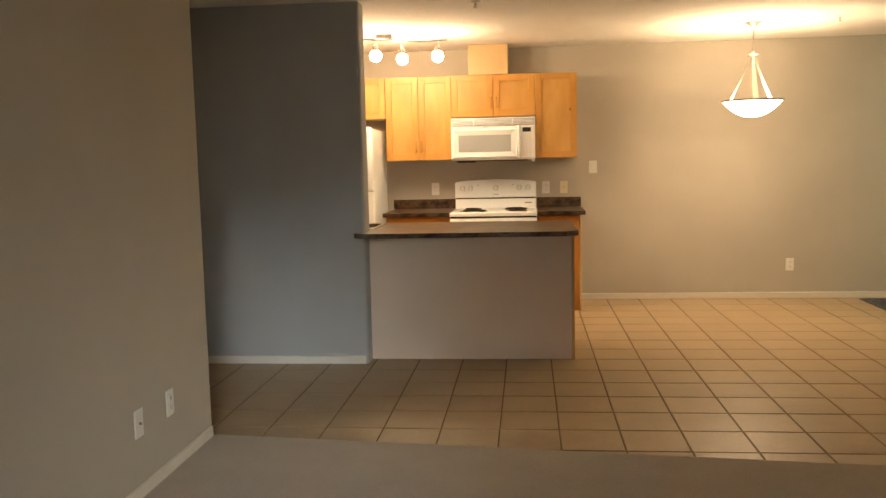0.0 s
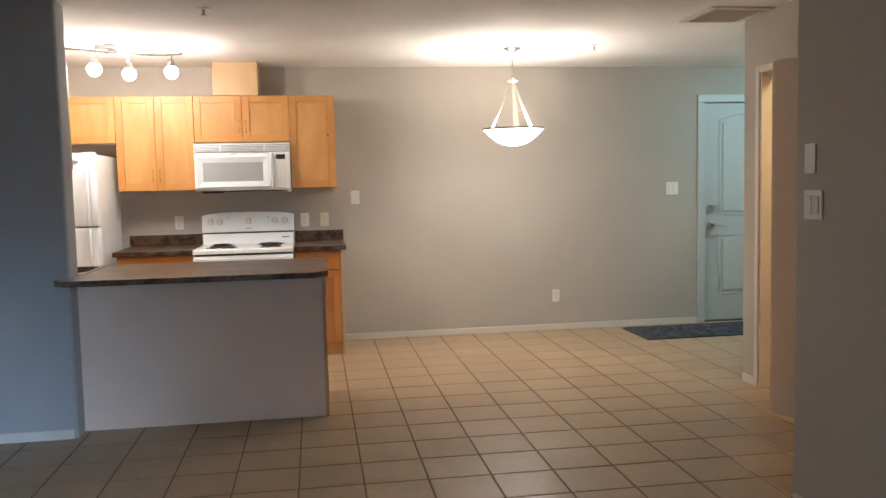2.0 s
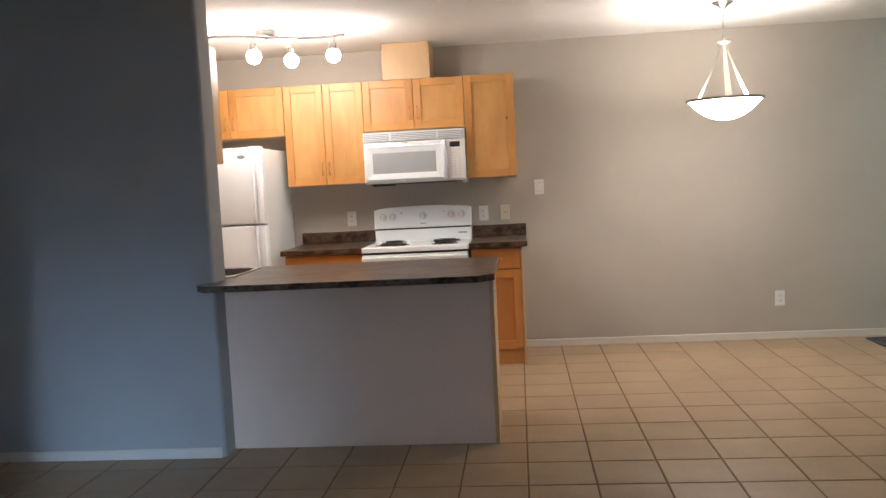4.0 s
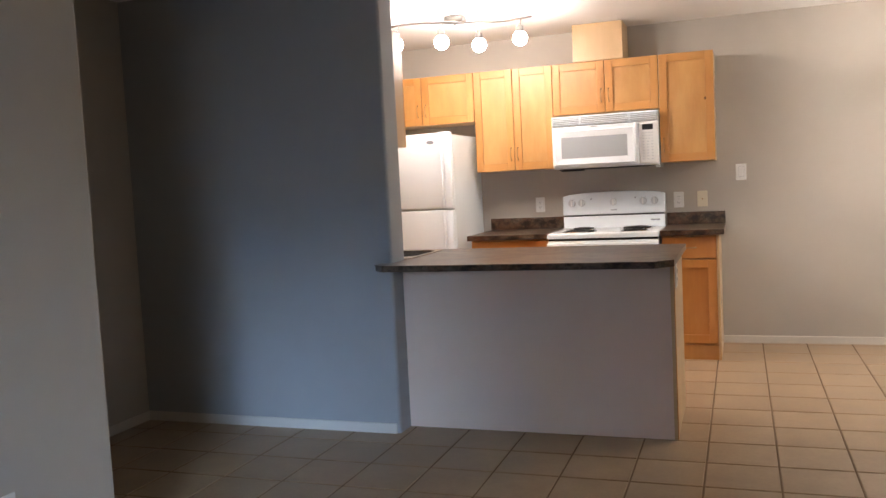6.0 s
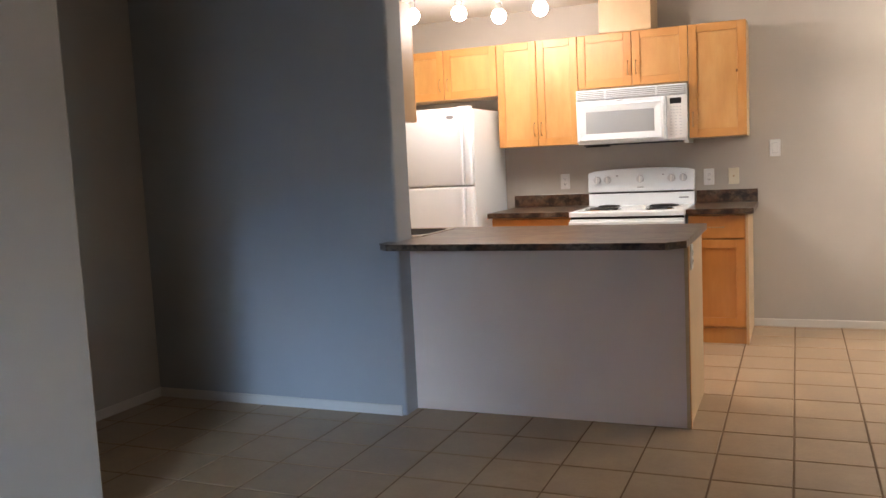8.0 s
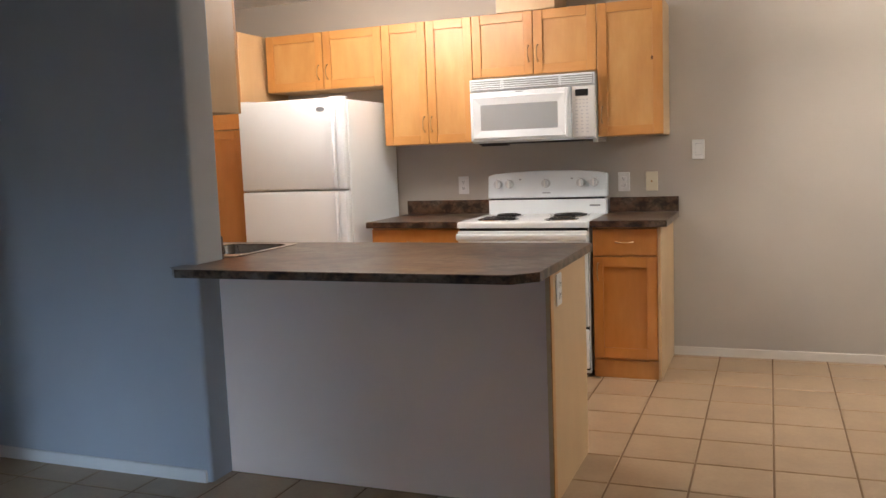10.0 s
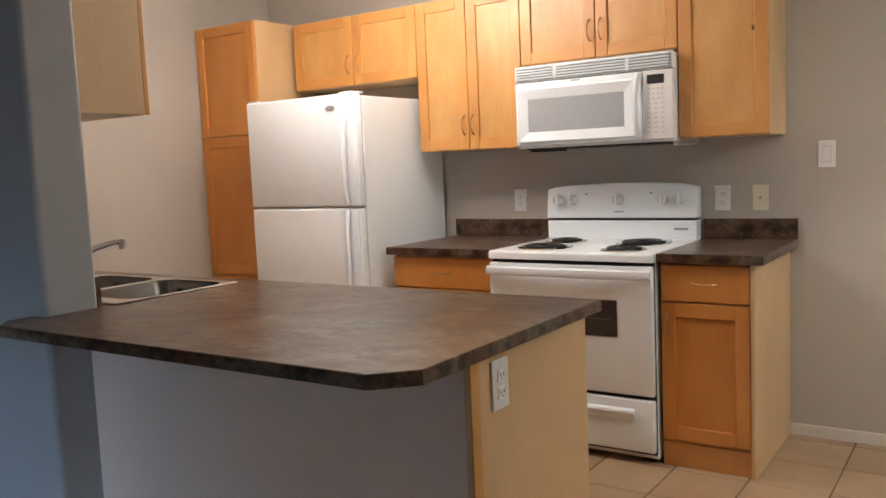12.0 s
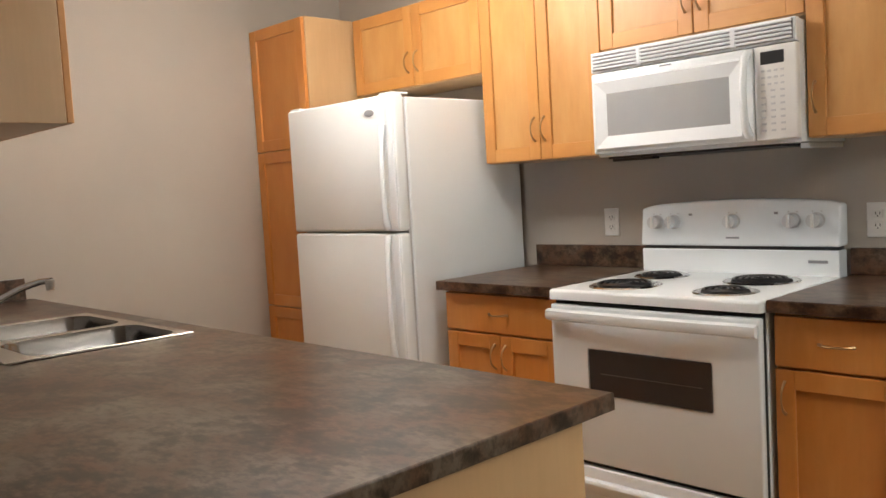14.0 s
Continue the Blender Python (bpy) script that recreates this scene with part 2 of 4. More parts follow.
def disc_y(cx, y0, y1, cz, r, n=20):
    """A short round peg that points along y."""
    bm = bmesh.new()
    tube(bm, [(cx, y0, cz), (cx, y1, cz)], r, n)
    return bm


def origin_of(ob):
    return origin_of(ob.parent) + ob.location if ob.parent else ob.location.copy()


def thing(name, at, label, category, group="", kind=""):
    e = new(name)
    e.empty_display_size = 0.1
    e.location = at
    return tagged(e, label, category, group, kind)


def part(name, bm, material, parent=None, label="", smooth=False):
    me = bpy.data.meshes.new(name)
    if parent is not None:
        bmesh.ops.translate(bm, verts=bm.verts[:], vec=-origin_of(parent))
    if smooth:
        for f in bm.faces:
            f.smooth = True
    bm.to_mesh(me)
    bm.free()
    me.materials.append(material)
    if smooth:
        me.set_sharp_from_angle(angle=radians(40))
    ob = new(name, me)
    if parent is not None:
        ob.parent = parent
    if label:
        ob["label"] = label
    return ob


def solo(name, bm, material, label, category, at=None, group="", kind="", smooth=False):
    me = bpy.data.meshes.new(name)
    if at is not None:
        bmesh.ops.translate(bm, verts=bm.verts[:], vec=-Vector(at))
    if smooth:
        for f in bm.faces:
            f.smooth = True
    bm.to_mesh(me)
    bm.free()
    me.materials.append(material)
    if smooth:
        me.set_sharp_from_angle(angle=radians(40))
    ob = new(name, me)
    if at is not None:
        ob.location = at
    return tagged(ob, label, category, group, kind)


def structure(name, bm, material, label, category):
    return solo(name, bm, material, label, category, kind="structure")


# ---------------- setting: walls, ceiling, floor ----------------
H = 2.373
NORTH, WEST, EAST, SOUTH = 8.35, -2.612, 5.10, -0.35
DIV0, DIV1, DIVX = 5.79, 5.965, -1.035
LW, RW, LWY, RWY = -1.545, 2.20, 4.30, 4.12
CW, CY = 3.09, 6.17
D0, D1, DH = 3.885, 4.80, 2.045


def bullnose(bm, test, w=0.016):
    es = [e for e in bm.edges if abs(e.verts[0].co.z - e.verts[1].co.z) > 1 and test(e.verts[0].co)]
    bmesh.ops.bevel(bm, geom=es, offset=w, segments=5, affect="EDGES", profile=0.5)
    return bm


structure("wall_north", boxes((WEST - 0.12, D0, NORTH, NORTH + 0.14, 0, H), (D0, D1, NORTH, NORTH + 0.14, DH, H), (D1, EAST + 0.12, NORTH, NORTH + 0.14, 0, H)), WALL, "taupe painted drywall wall behind the kitchen and entry", "wall")
structure("wall_west", boxes((WEST - 0.12, WEST, LWY - 0.12, NORTH, 0, H)), WALL, "taupe painted drywall wall beside the pantry", "wall")
structure("wall_divider", bullnose(boxes((WEST, DIVX, DIV0, DIV1, 0, H)), lambda c: c.x > DIVX - 0.01), ACCENT, "grey drywall partition with a rounded end", "wall")
structure("wall_living_west", bullnose(boxes((LW - 0.125, LW, SOUTH, LWY, 0, H)), lambda c: c.y > 4), WALL, "taupe drywall wall of the living room with outlets", "wall")
structure("wall_alcove_south", boxes((WEST, LW - 0.125, LWY - 0.12, LWY, 0, H)), WALL, "taupe drywall wall closing the hall alcove", "wall")
structure("wall_living_east", bullnose(boxes((RW, RW + 0.12, SOUTH, RWY, 0, H)), lambda c: c.y > 4), WALL, "taupe drywall wall with thermostat and light switch", "wall")
structure("wall_closet_south", boxes((RW + 0.12, CW + 0.9, RWY - 0.12, RWY, 0, H)), WALL, "taupe drywall wall behind the closet", "wall")
O0, O1, OH = 4.87, 5.955, 2.0
structure("wall_closet_west", bullnose(boxes((CW, CW + 0.11, RWY, O0, 0, H), (CW, CW + 0.11, O0, O1, OH, H), (CW, CW + 0.11, O1, CY, 0, H)), lambda c: c.y > CY - 0.01 and c.x < CW + 0.01), WALL, "taupe drywall wall with the closet opening", "wall")
structure("wall_hall", boxes((CW + 0.11, EAST, CY - 0.11, CY, 0, H)), WALL, "taupe drywall wall of the entry hall", "wall")
structure("wall_closet_back", boxes((CW + 0.78, CW + 0.9, RWY, CY - 0.11, 0, H)), WALL, "taupe drywall wall inside the closet", "wall")
structure("wall_east", boxes((EAST, EAST + 0.12, CY - 0.11, NORTH, 0, H)), WALL, "taupe drywall wall at the end of the entry", "wall")
W0, W1, WZ0, WZ1 = -0.45, 0.95, 0.03, 2.03
structure("wall_south", boxes((LW, W0, SOUTH - 0.14, SOUTH, 0, H), (W0, W1, SOUTH - 0.14, SOUTH, 0, WZ0), (W0, W1, SOUTH - 0.14, SOUTH, WZ1, H), (W1, RW, SOUTH - 0.14, SOUTH, 0, H)), WALL, "taupe drywall wall around the patio window", "wall")
structure("ceiling", boxes((WEST - 0.12, EAST + 0.12, SOUTH - 0.14, NORTH + 0.14, H, H + 0.08)), CEIL, "white textured ceiling", "ceiling")
# Added slab, out of view, keeps high sky off the living room floor.
structure("high_sky_blocker", boxes((LW - 0.5, RW + 0.5, SOUTH - 3.0, SOUTH - 0.16, 2.42, 2.6)), ASPHALT, "unseen slab added outside to block the high sky", "balcony")
# Added wall, out of view, hides low sky so the partition darkens upwards.
structure("low_sky_blocker", boxes((-60, 60, -33.5, -33, -0.3, 3.9)), ASPHALT, "unseen dark wall added outside to block the low sky", "wall")
structure("ground", boxes((-200, 200, -400, SOUTH - 0.16, -0.4, -0.3)), ASPHALT, "dark ground outside the window", "ground")

win = thing("window_1", (0.2, SOUTH - 0.07, WZ0), "white framed patio window behind the viewer", "window", kind="structure")
part("window_frame", boxes((W0, W0 + 0.05, SOUTH - 0.1, SOUTH - 0.03, WZ0, WZ1), (W1 - 0.05, W1, SOUTH - 0.1, SOUTH - 0.03, WZ0, WZ1), (W0 + 0.05, W1 - 0.05, SOUTH - 0.1, SOUTH - 0.03, WZ0, WZ0 + 0.05), (W0 + 0.05, W1 - 0.05, SOUTH - 0.1, SOUTH - 0.03, WZ1 - 0.05, WZ1), (0.175, 0.225, SOUTH - 0.1, SOUTH - 0.03, WZ0 + 0.05, WZ1 - 0.05)), TRIM, win)
for a, b in ((W0 + 0.05, 0.175), (0.225, W1 - 0.05)):
    pane = part("pane", boxes((a, b, SOUTH - 0.068, SOUTH - 0.062, WZ0 + 0.05, WZ1 - 0.05)), GLASS, win)
    pane.visible_shadow = False

# floor: slab with grout, carpet, tiles come last
C0, C1 = (LW, 4.295), (RW, 3.925)
floor = structure("floor", boxes((WEST - 0.12, EAST + 0.12, SOUTH - 0.14, NORTH + 0.14, -0.12, -0.0035)), GROUT, "beige ceramic tile floor with brown grout", "floor")
structure("carpet", prism([(LW, SOUTH), (RW, SOUTH), C1, C0], -0.0035, 0.008), CARPET, "short beige carpet of the living room", "carpet")


def baseboard(name, dims, label="white painted baseboard along the wall"):
    bm = boxes(dims)
    top = [e for e in bm.edges if e.verts[0].co.z > 0.05 and e.verts[1].co.z > 0.05]
    bmesh.ops.bevel(bm, geom=top, offset=0.006, segments=2, affect="EDGES", profile=0.5)
    return structure(name, bm, TRIM, label, "baseboard")


BH, BT = 0.053, 0.012
baseboard("baseboard_north", (0.502, D0 - 0.075, NORTH - BT, NORTH, 0, BH))
baseboard("baseboard_divider", (WEST + BT, DIVX - 0.02, DIV0 - BT, DIV0, 0, BH))
baseboard("baseboard_alcove", (WEST, WEST + BT, LWY, DIV0, 0, BH))
baseboard("baseboard_living_west", (LW, LW + BT, SOUTH, LWY - 0.025, 0.008, BH + 0.008))
baseboard("baseboard_living_east", (RW - BT, RW, SOUTH, RWY - 0.025, 0.008, BH + 0.008))
baseboard("baseboard_closet", (CW - BT, CW, O1 + 0.05, CY - 0.02, 0, BH))
baseboard("baseboard_hall", (CW + 0.03, EAST, CY, CY + BT, 0, BH))

# entry door in its casing
cas = thing("door_casing", (4.34, NORTH - 0.01, 0), "white painted casing round the entry door", "door casing", kind="structure")
part("jamb_left", rounded((D0 - 0.072, D0 - 0.002, NORTH - 0.02, NORTH, 0, DH + 0.002), 0.005), DOORP, cas)
part("jamb_right", rounded((D1 + 0.002, D1 + 0.072, NORTH - 0.02, NORTH, 0, DH + 0.002), 0.005), DOORP, cas)
part("head", rounded((D0 - 0.072, D1 + 0.072, NORTH - 0.02, NORTH, DH + 0.002, DH + 0.072), 0.005), DOORP, cas)

door = thing("door_1", (D0, NORTH + 0.04, 0.012), "white panelled entry door, closed, with lever and deadbolt", "door", kind="structure")
part("leaf", rounded((D0 + 0.004, D1 - 0.004, NORTH + 0.02, NORTH + 0.062, 0.012, DH - 0.004), 0.003), DOORP, door)


def panel_mould(x0, x1, z0, z1, arch=0.0):
    """A raised moulding that frames one door panel."""
    bm = bmesh.new()
    top = [(x0 + (x1 - x0) * i / 10, z1 + arch * math.sin(math.pi * i / 10)) for i in range(11)]
    loop = [(x0, z0), *top, (x1, z0), (x0, z0)]
    tube(bm, [(x, NORTH + 0.019, z) for x, z in loop], 0.009, 6, 0.5)
    return bm


for z0, z1, ar in ((1.005, 1.885, 0.06), (0.262, 0.812, 0.0)):
    part("panel_moulding", panel_mould(D0 + 0.16, D1 - 0.16, z0, z1, ar), DOORP, door, smooth=True)
    part("panel", rounded((D0 + 0.19, D1 - 0.19, NORTH + 0.008, NORTH + 0.02, z0 + 0.03, z1 - 0.03), 0.006), DOORP, door)
db = part("deadbolt", disc_y(D0 + 0.075, NORTH - 0.008, NORTH + 0.022, 1.07, 0.032), NICKEL, door, "round brushed nickel deadbolt", True)
part("thumb_turn", rounded((D0 + 0.068, D0 + 0.082, NORTH - 0.03, NORTH - 0.008, 1.05, 1.09), 0.003), NICKEL, db)
lv = part("rose", disc_y(D0 + 0.075, NORTH - 0.006, NORTH + 0.022, 0.91, 0.033), NICKEL, door, "brushed nickel lever handle", True)
bm = bmesh.new()
tube(bm, [(D0 + 0.075, NORTH - 0.005, 0.91), (D0 + 0.075, NORTH - 0.05, 0.91), (D0 + 0.10, NORTH - 0.058, 0.912), (D0 + 0.19, NORTH - 0.055, 0.905)], [0.011, 0.011, 0.01, 0.008], 10)
part("lever", bm, NICKEL, lv, smooth=True)
part("threshold", rounded((D0, D1, NORTH - 0.01, NORTH + 0.1, 0, 0.012), 0.004), ORB, door)

# closet opening trim and folded bifold door
ct = thing("closet_casing", (CW, O1, 0), "cream painted casing and jamb of the closet opening", "door casing", kind="structure")
part("jamb", rounded((CW - 0.004, CW + 0.115, O1 - 0.018, O1, 0, OH), 0.002), BIFOLD, ct)
part("casing", rounded((CW - 0.014, CW, O1, O1 + 0.045, 0, OH + 0.045), 0.005), TRIM, ct)
part("head", rounded((CW - 0.014, CW, O0, O1, OH, OH + 0.045), 0.005), TRIM, ct)
def leaf(p, q, t=0.032):
    """An upright door leaf between two points of the plan."""
    d = (Vector(q) - Vector(p)).normalized()
    n = Vector((-d.y, d.x)) * t / 2
    c = [Vector(p) - n, Vector(q) - n, Vector(q) + n, Vector(p) + n]
    return bevel_all(prism([(v.x, v.y) for v in c], 0.03, 1.98), 0.003)


bf = thing("bifold_door", (CW, 4.9, 0.0), "cream bifold closet door, folded half open", "closet door")
part("panel", leaf((3.05, 4.895), (2.797, 5.285)), BIFOLD, bf)
part("panel", leaf((2.812, 5.318), (3.13, 5.62)), BIFOLD, bf)
part("track", rounded((CW + 0.02, CW + 0.05, O0, O1 - 0.018, OH - 0.02, OH), 0.002), NICKEL, bf)
part("pivot", rounded((3.02, 3.07, 4.885, 4.925, 0.0, 0.032), 0.003), ORB, bf)

# ---------------- kitchen cabinets ----------------
UF, UB = 8.03, NORTH - 0.002


def pull(bm, c, length, horizontal=False, out=0.028):
    """A bow handle on a face that looks towards -y."""
    cx, y, cz = c
    pts = []
    for i in range(11):
        s = i / 10 - 0.5
        d = -out * (1 - abs(2 * s) ** 2.6) - 0.001
        pts.append((cx + s * length, y + d, cz) if horizontal else (cx, y + d, cz + s * length))
    tube(bm, pts, [0.0050, 0.0042, 0.0036, 0.0033, 0.0031, 0.0030, 0.0031, 0.0033, 0.0036, 0.0042, 0.0050], 8)
    return bm


def shaker(name, x0, x1, z0, z1, y, parent, handle=None, rail=0.056, t=0.019, tones=(MAPLEPANEL, MAPLE, MAPLEX)):
    """A framed cabinet door, its front at y, with a recessed flat panel."""
    y1 = y + t
    d = part(name, boxes((x0 + rail - 0.001, x1 - rail + 0.001, y + 0.010, y1 - 0.002, z0 + rail - 0.001, z1 - rail + 0.001)), tones[0], parent)
    part("stile", rounded((x0, x0 + rail, y, y1, z0, z1), 0.003), tones[1], d)
    part("stile", rounded((x1 - rail, x1, y, y1, z0, z1), 0.003), tones[1], d)
    part("rail", rounded((x0 + rail, x1 - rail, y + 0.0006, y1, z0, z0 + rail), 0.002), tones[2], d)
    part("rail", rounded((x0 + rail, x1 - rail, y + 0.0006, y1, z1 - rail, z1), 0.002), tones[2], d)
    if handle:
        hx, hz = handle
        part("handle", pull(bmesh.new(), (hx, y, hz), 0.096), BRASS, d, "bowed metal pull", True)
    return d


def slab(name, x0, x1, z0, z1, y, parent, handle=True):
    d = part(name, rounded((x0, x1, y, y + 0.019, z0, z1), 0.004), MAPLEDIM, parent)
    if handle:
        part("handle", pull(bmesh.new(), ((x0 + x1) / 2, y, (z0 + z1) / 2), 0.096, True), BRASS, d, "bowed metal pull", True)
    return d


def upper(x0, x1, z0, z1, label, doors, front=UF):
    c = thing("wall_cabinet", ((x0 + x1) / 2, UB, z0), label, "cabinet", "maple kitchen cabinets")
    part("body", rounded((x0 + 0.0015, x1 - 0.0015, front + 0.020, UB, z0, z1), 0.0015, 1), MAPLESIDE, c)
    for a, b, h in doors:
        shaker("door", a + 0.002, b - 0.002, z0 + 0.003, z1 - 0.002, front, c, h)
    return c


ZT, ZB, ZM = 2.103, 1.345, 1.728
upper(-2.105, -1.252, ZM + 0.003, ZT, "maple wall cabinet with two doors above the fridge", [(-2.105, -1.676, (-1.708, ZM + 0.115)), (-1.676, -1.252, (-1.644, ZM + 0.115))])
upper(-1.252, -0.646, ZB, ZT, "maple wall cabinet with two tall doors beside the microwave", [(-1.252, -0.949, (-0.975, ZB + 0.125)), (-0.949, -0.646, (-0.923, ZB + 0.125))])
upper(-0.646, 0.113, ZM, ZT, "maple wall cabinet with two doors above the microwave", [(-0.646, -0.263, (-0.290, ZM + 0.125)), (-0.263, 0.113, (-0.236, ZM + 0.125))])
upper(0.113, 0.485, ZB, ZT, "maple wall cabinet with one door at the end", [(0.113, 0.485, (0.140, ZB + 0.125))])
end = [o for o in bpy.data.objects if o.name.startswith("wall_cabinet")][-1]
bm = lathe([(0.0, 0.0008), (0.004, 0.0006), (0.0085, 0.0)], (0, 0, 0), 12)
bmesh.ops.transform(bm, verts=bm.verts[:], matrix=pose(0.424, UF - 0.0002, 1.775, 90, 0, 0) @ Matrix.Diagonal((0.8, 1.35, 1, 1)))
part("knot", bm, KNOT, end, "small dark knot in the wood", True)
solo("duct_cover", rounded((-0.485, -0.128, UF + 0.004, UB, ZT + 0.001, H - 0.002), 0.002), MAPLESIDE, "plain maple box hiding the vent duct above the cabinets", "duct cover", at=(-0.3, 8.2, ZT))

# pantry
pan = thing("pantry_cabinet", (-2.35, UB, 0), "tall maple pantry cabinet with three doors beside the fridge", "cabinet", "maple kitchen cabinets")
part("body", rounded((WEST + 0.003, -2.142, 7.77, UB, 0.0, 2.112), 0.0015, 1), MAPLESIDE, pan)
shaker("door", WEST + 0.006, -2.144, 1.492, 2.108, 7.75, pan, tones=(MAPLEDIM,) * 3)
shaker("door", WEST + 0.006, -2.144, 0.698, 1.486, 7.75, pan, tones=(MAPLEDIM,) * 3)
shaker("door", WEST + 0.006, -2.144, 0.125, 0.692, 7.75, pan, tones=(MAPLEDIM,) * 3)

# base cabinets beside the range
CT, CB = 0.884, 0.848
BF = 7.715
bl = thing("base_cabinet", (-0.95, UB, 0), "maple base cabinet with one drawer and two doors beside the fridge", "cabinet", "maple kitchen cabinets")
part("body", rounded((-1.225, -0.650, BF + 0.02, UB, 0.10, CB), 0.0015, 1), MAPLE, bl)
part("toe_kick", boxes((-1.225, -0.650, BF + 0.09, UB, 0, 0.10)), MAPLESIDE, bl)
slab("drawer", -1.222, -0.653, 0.690, 0.838, BF, bl)
shaker("door", -1.222, -0.939, 0.115, 0.682, BF, bl, (-0.965, 0.60), tones=(MAPLEDIM,) * 3)
shaker("door", -0.935, -0.653, 0.115, 0.682, BF, bl, (-0.909, 0.60), tones=(MAPLEDIM,) * 3)
br = thing("base_cabinet", (0.31, UB, 0), "maple base cabinet, one drawer, one door, at the counter end", "cabinet", "maple kitchen cabinets")
part("body", rounded((0.128, 0.483, BF + 0.02, UB, 0.10, CB), 0.0015, 1), MAPLE, br)
part("toe_kick", boxes((0.128, 0.483, BF + 0.012, UB, 0, 0.10)), MAPLE, br)
part("end_panel", rounded((0.484, 0.501, BF - 0.004, UB, 0, CB), 0.0015, 1), MAPLESIDE, br)
slab("drawer", 0.131, 0.481, 0.690, 0.838, BF, br)
shaker("door", 0.131, 0.481, 0.115, 0.682, BF, br, (0.160, 0.60), tones=(MAPLEDIM,) * 3)

# worktops along the range wall
def worktop(x0, x1, y0, label, clip=0.0):
    w = thing("worktop", ((x0 + x1) / 2, UB, CB), label, "worktop")
    pts = [(x0, y0), (x1 - clip, y0), (x1, y0 + clip), (x1, UB), (x0, UB)] if clip else [(x0, y0), (x1, y0), (x1, UB), (x0, UB)]
    bm = prism(pts, CB, CT)
    bmesh.ops.bevel(bm, geom=[e for e in bm.edges if e.verts[0].co.z > CB + 0.01 and e.verts[1].co.z > CB + 0.01], offset=0.004, segments=2, affect="EDGES", profile=0.5)
    part("slab", bm, LAMINATE, w)
    part("backsplash", rounded((x0, x1, UB - 0.019, UB, CT, CT + 0.092), 0.003), LAMINATE, w)
    return w


worktop(-1.248, -0.648, 7.69, "brown mottled laminate worktop between fridge and range")
worktop(0.122, 0.534, 7.69, "brown mottled laminate worktop at the end of the range", 0.008)

# ---------------- peninsula ----------------
PX, PY0, PY1, PE = 0.356, 5.650, 6.592, 0.336
PANELY = 5.925
BB = 0.8525  # underside of the thinner bar top
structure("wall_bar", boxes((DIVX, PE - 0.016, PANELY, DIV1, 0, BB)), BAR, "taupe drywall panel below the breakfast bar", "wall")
pen = thing("peninsula_cabinet", (-1.0, 6.24, 0), "maple cabinet run under the breakfast bar and sink", "cabinet", "maple kitchen cabinets")
part("body", boxes((-1.0, PE - 0.017, DIV1 + 0.002, 6.50, 0.10, BB - 0.001)), MAPLE, pen)
part("sink_base", boxes((WEST + 0.002, -1.78, DIV1 + 0.002, 6.50, 0.10, BB - 0.001), (-1.78, -1.0, DIV1 + 0.002, 6.50, 0.10, 0.66)), MAPLE, pen)
part("toe_kick", boxes((WEST + 0.002, PE - 0.017, DIV1 + 0.002, 6.44, 0, 0.10)), MAPLESIDE, pen)
part("end_panel", rounded((PE - 0.016, PE, PANELY - 0.002, 6.525, 0, BB - 0.001), 0.002, 1), MAPLESIDE, pen, "pale maple end panel")
part("edge_strip", rounded((PE - 0.0005, PE + 0.004, PANELY - 0.003, PANELY + 0.035, 0, BB - 0.001), 0.001, 1), MAPLE, pen)


def bar_top():
    """One continuous top: sink run behind the partition, and the bar in front, with clipped corners and a sink cut-out."""
    TX, C = -1.092, 0.078
    xs = [WEST + 0.002, -1.785, TX, TX + 0.06, DIVX + 0.002, -1.045 + 0.03, PX - C, PX]
    ys = [PY0, PY0 + 0.06, PY0 + C, DIV0 - 0.002, DIV1 + 0.002, 6.03, 6.49, PY1]
    xs = sorted(set(xs))
    bm, made = bmesh.new(), {}

    def v(x, y):
        k = (round(x, 4), round(y, 4))
        if k not in made:
            made[k] = bm.verts.new((x, y, CT))
        return made[k]

    for a, b in zip(xs, xs[1:]):
        for c, d in zip(ys, ys[1:]):
            mx, my = (a + b) / 2, (c + d) / 2
            if my < DIV0 - 0.002 and mx < TX:
                continue
            if DIV0 - 0.002 < my < DIV1 + 0.002 and mx < DIVX + 0.002:
                continue
            if -1.785 < mx < -1.015 and 6.03 < my < 6.49:
                continue
            if mx > PX - C and my < PY0 + C:
                continue
            if mx < TX + 0.06 and my < PY0 + 0.06:
                continue
            bm.faces.new((v(a, c), v(b, c), v(b, d), v(a, d)))
    bm.faces.new((v(PX - C, PY0), v(PX, PY0 + C), v(PX - C, PY0 + C), v(PX - C, PY0 + 0.06)))
    bm.faces.new((v(TX + 0.06, PY0), v(TX + 0.06, PY0 + 0.06), v(TX, PY0 + 0.06)))
    geo = bmesh.ops.extrude_face_region(bm, geom=bm.faces[:])
    bmesh.ops.translate(bm, verts=[e for e in geo["geom"] if isinstance(e, bmesh.types.BMVert)], vec=(0, 0, BB - CT))
    bmesh.ops.recalc_face_normals(bm, faces=bm.faces[:])
    rim = [e for e in bm.edges if abs(e.verts[0].co.z - CT) < 1e-5 and abs(e.verts[1].co.z - CT) < 1e-5 and any(abs(f.normal.z) < 0.1 for f in e.link_faces)]
    bmesh.ops.bevel(bm, geom=rim, offset=0.003, segments=2, affect="EDGES", profile=0.5)
    return bm


bar = thing("worktop", (-0.4, 6.1, BB), "brown mottled laminate breakfast bar and sink worktop with clipped corners", "worktop")
part("slab", bar_top(), LAMINATE, bar)
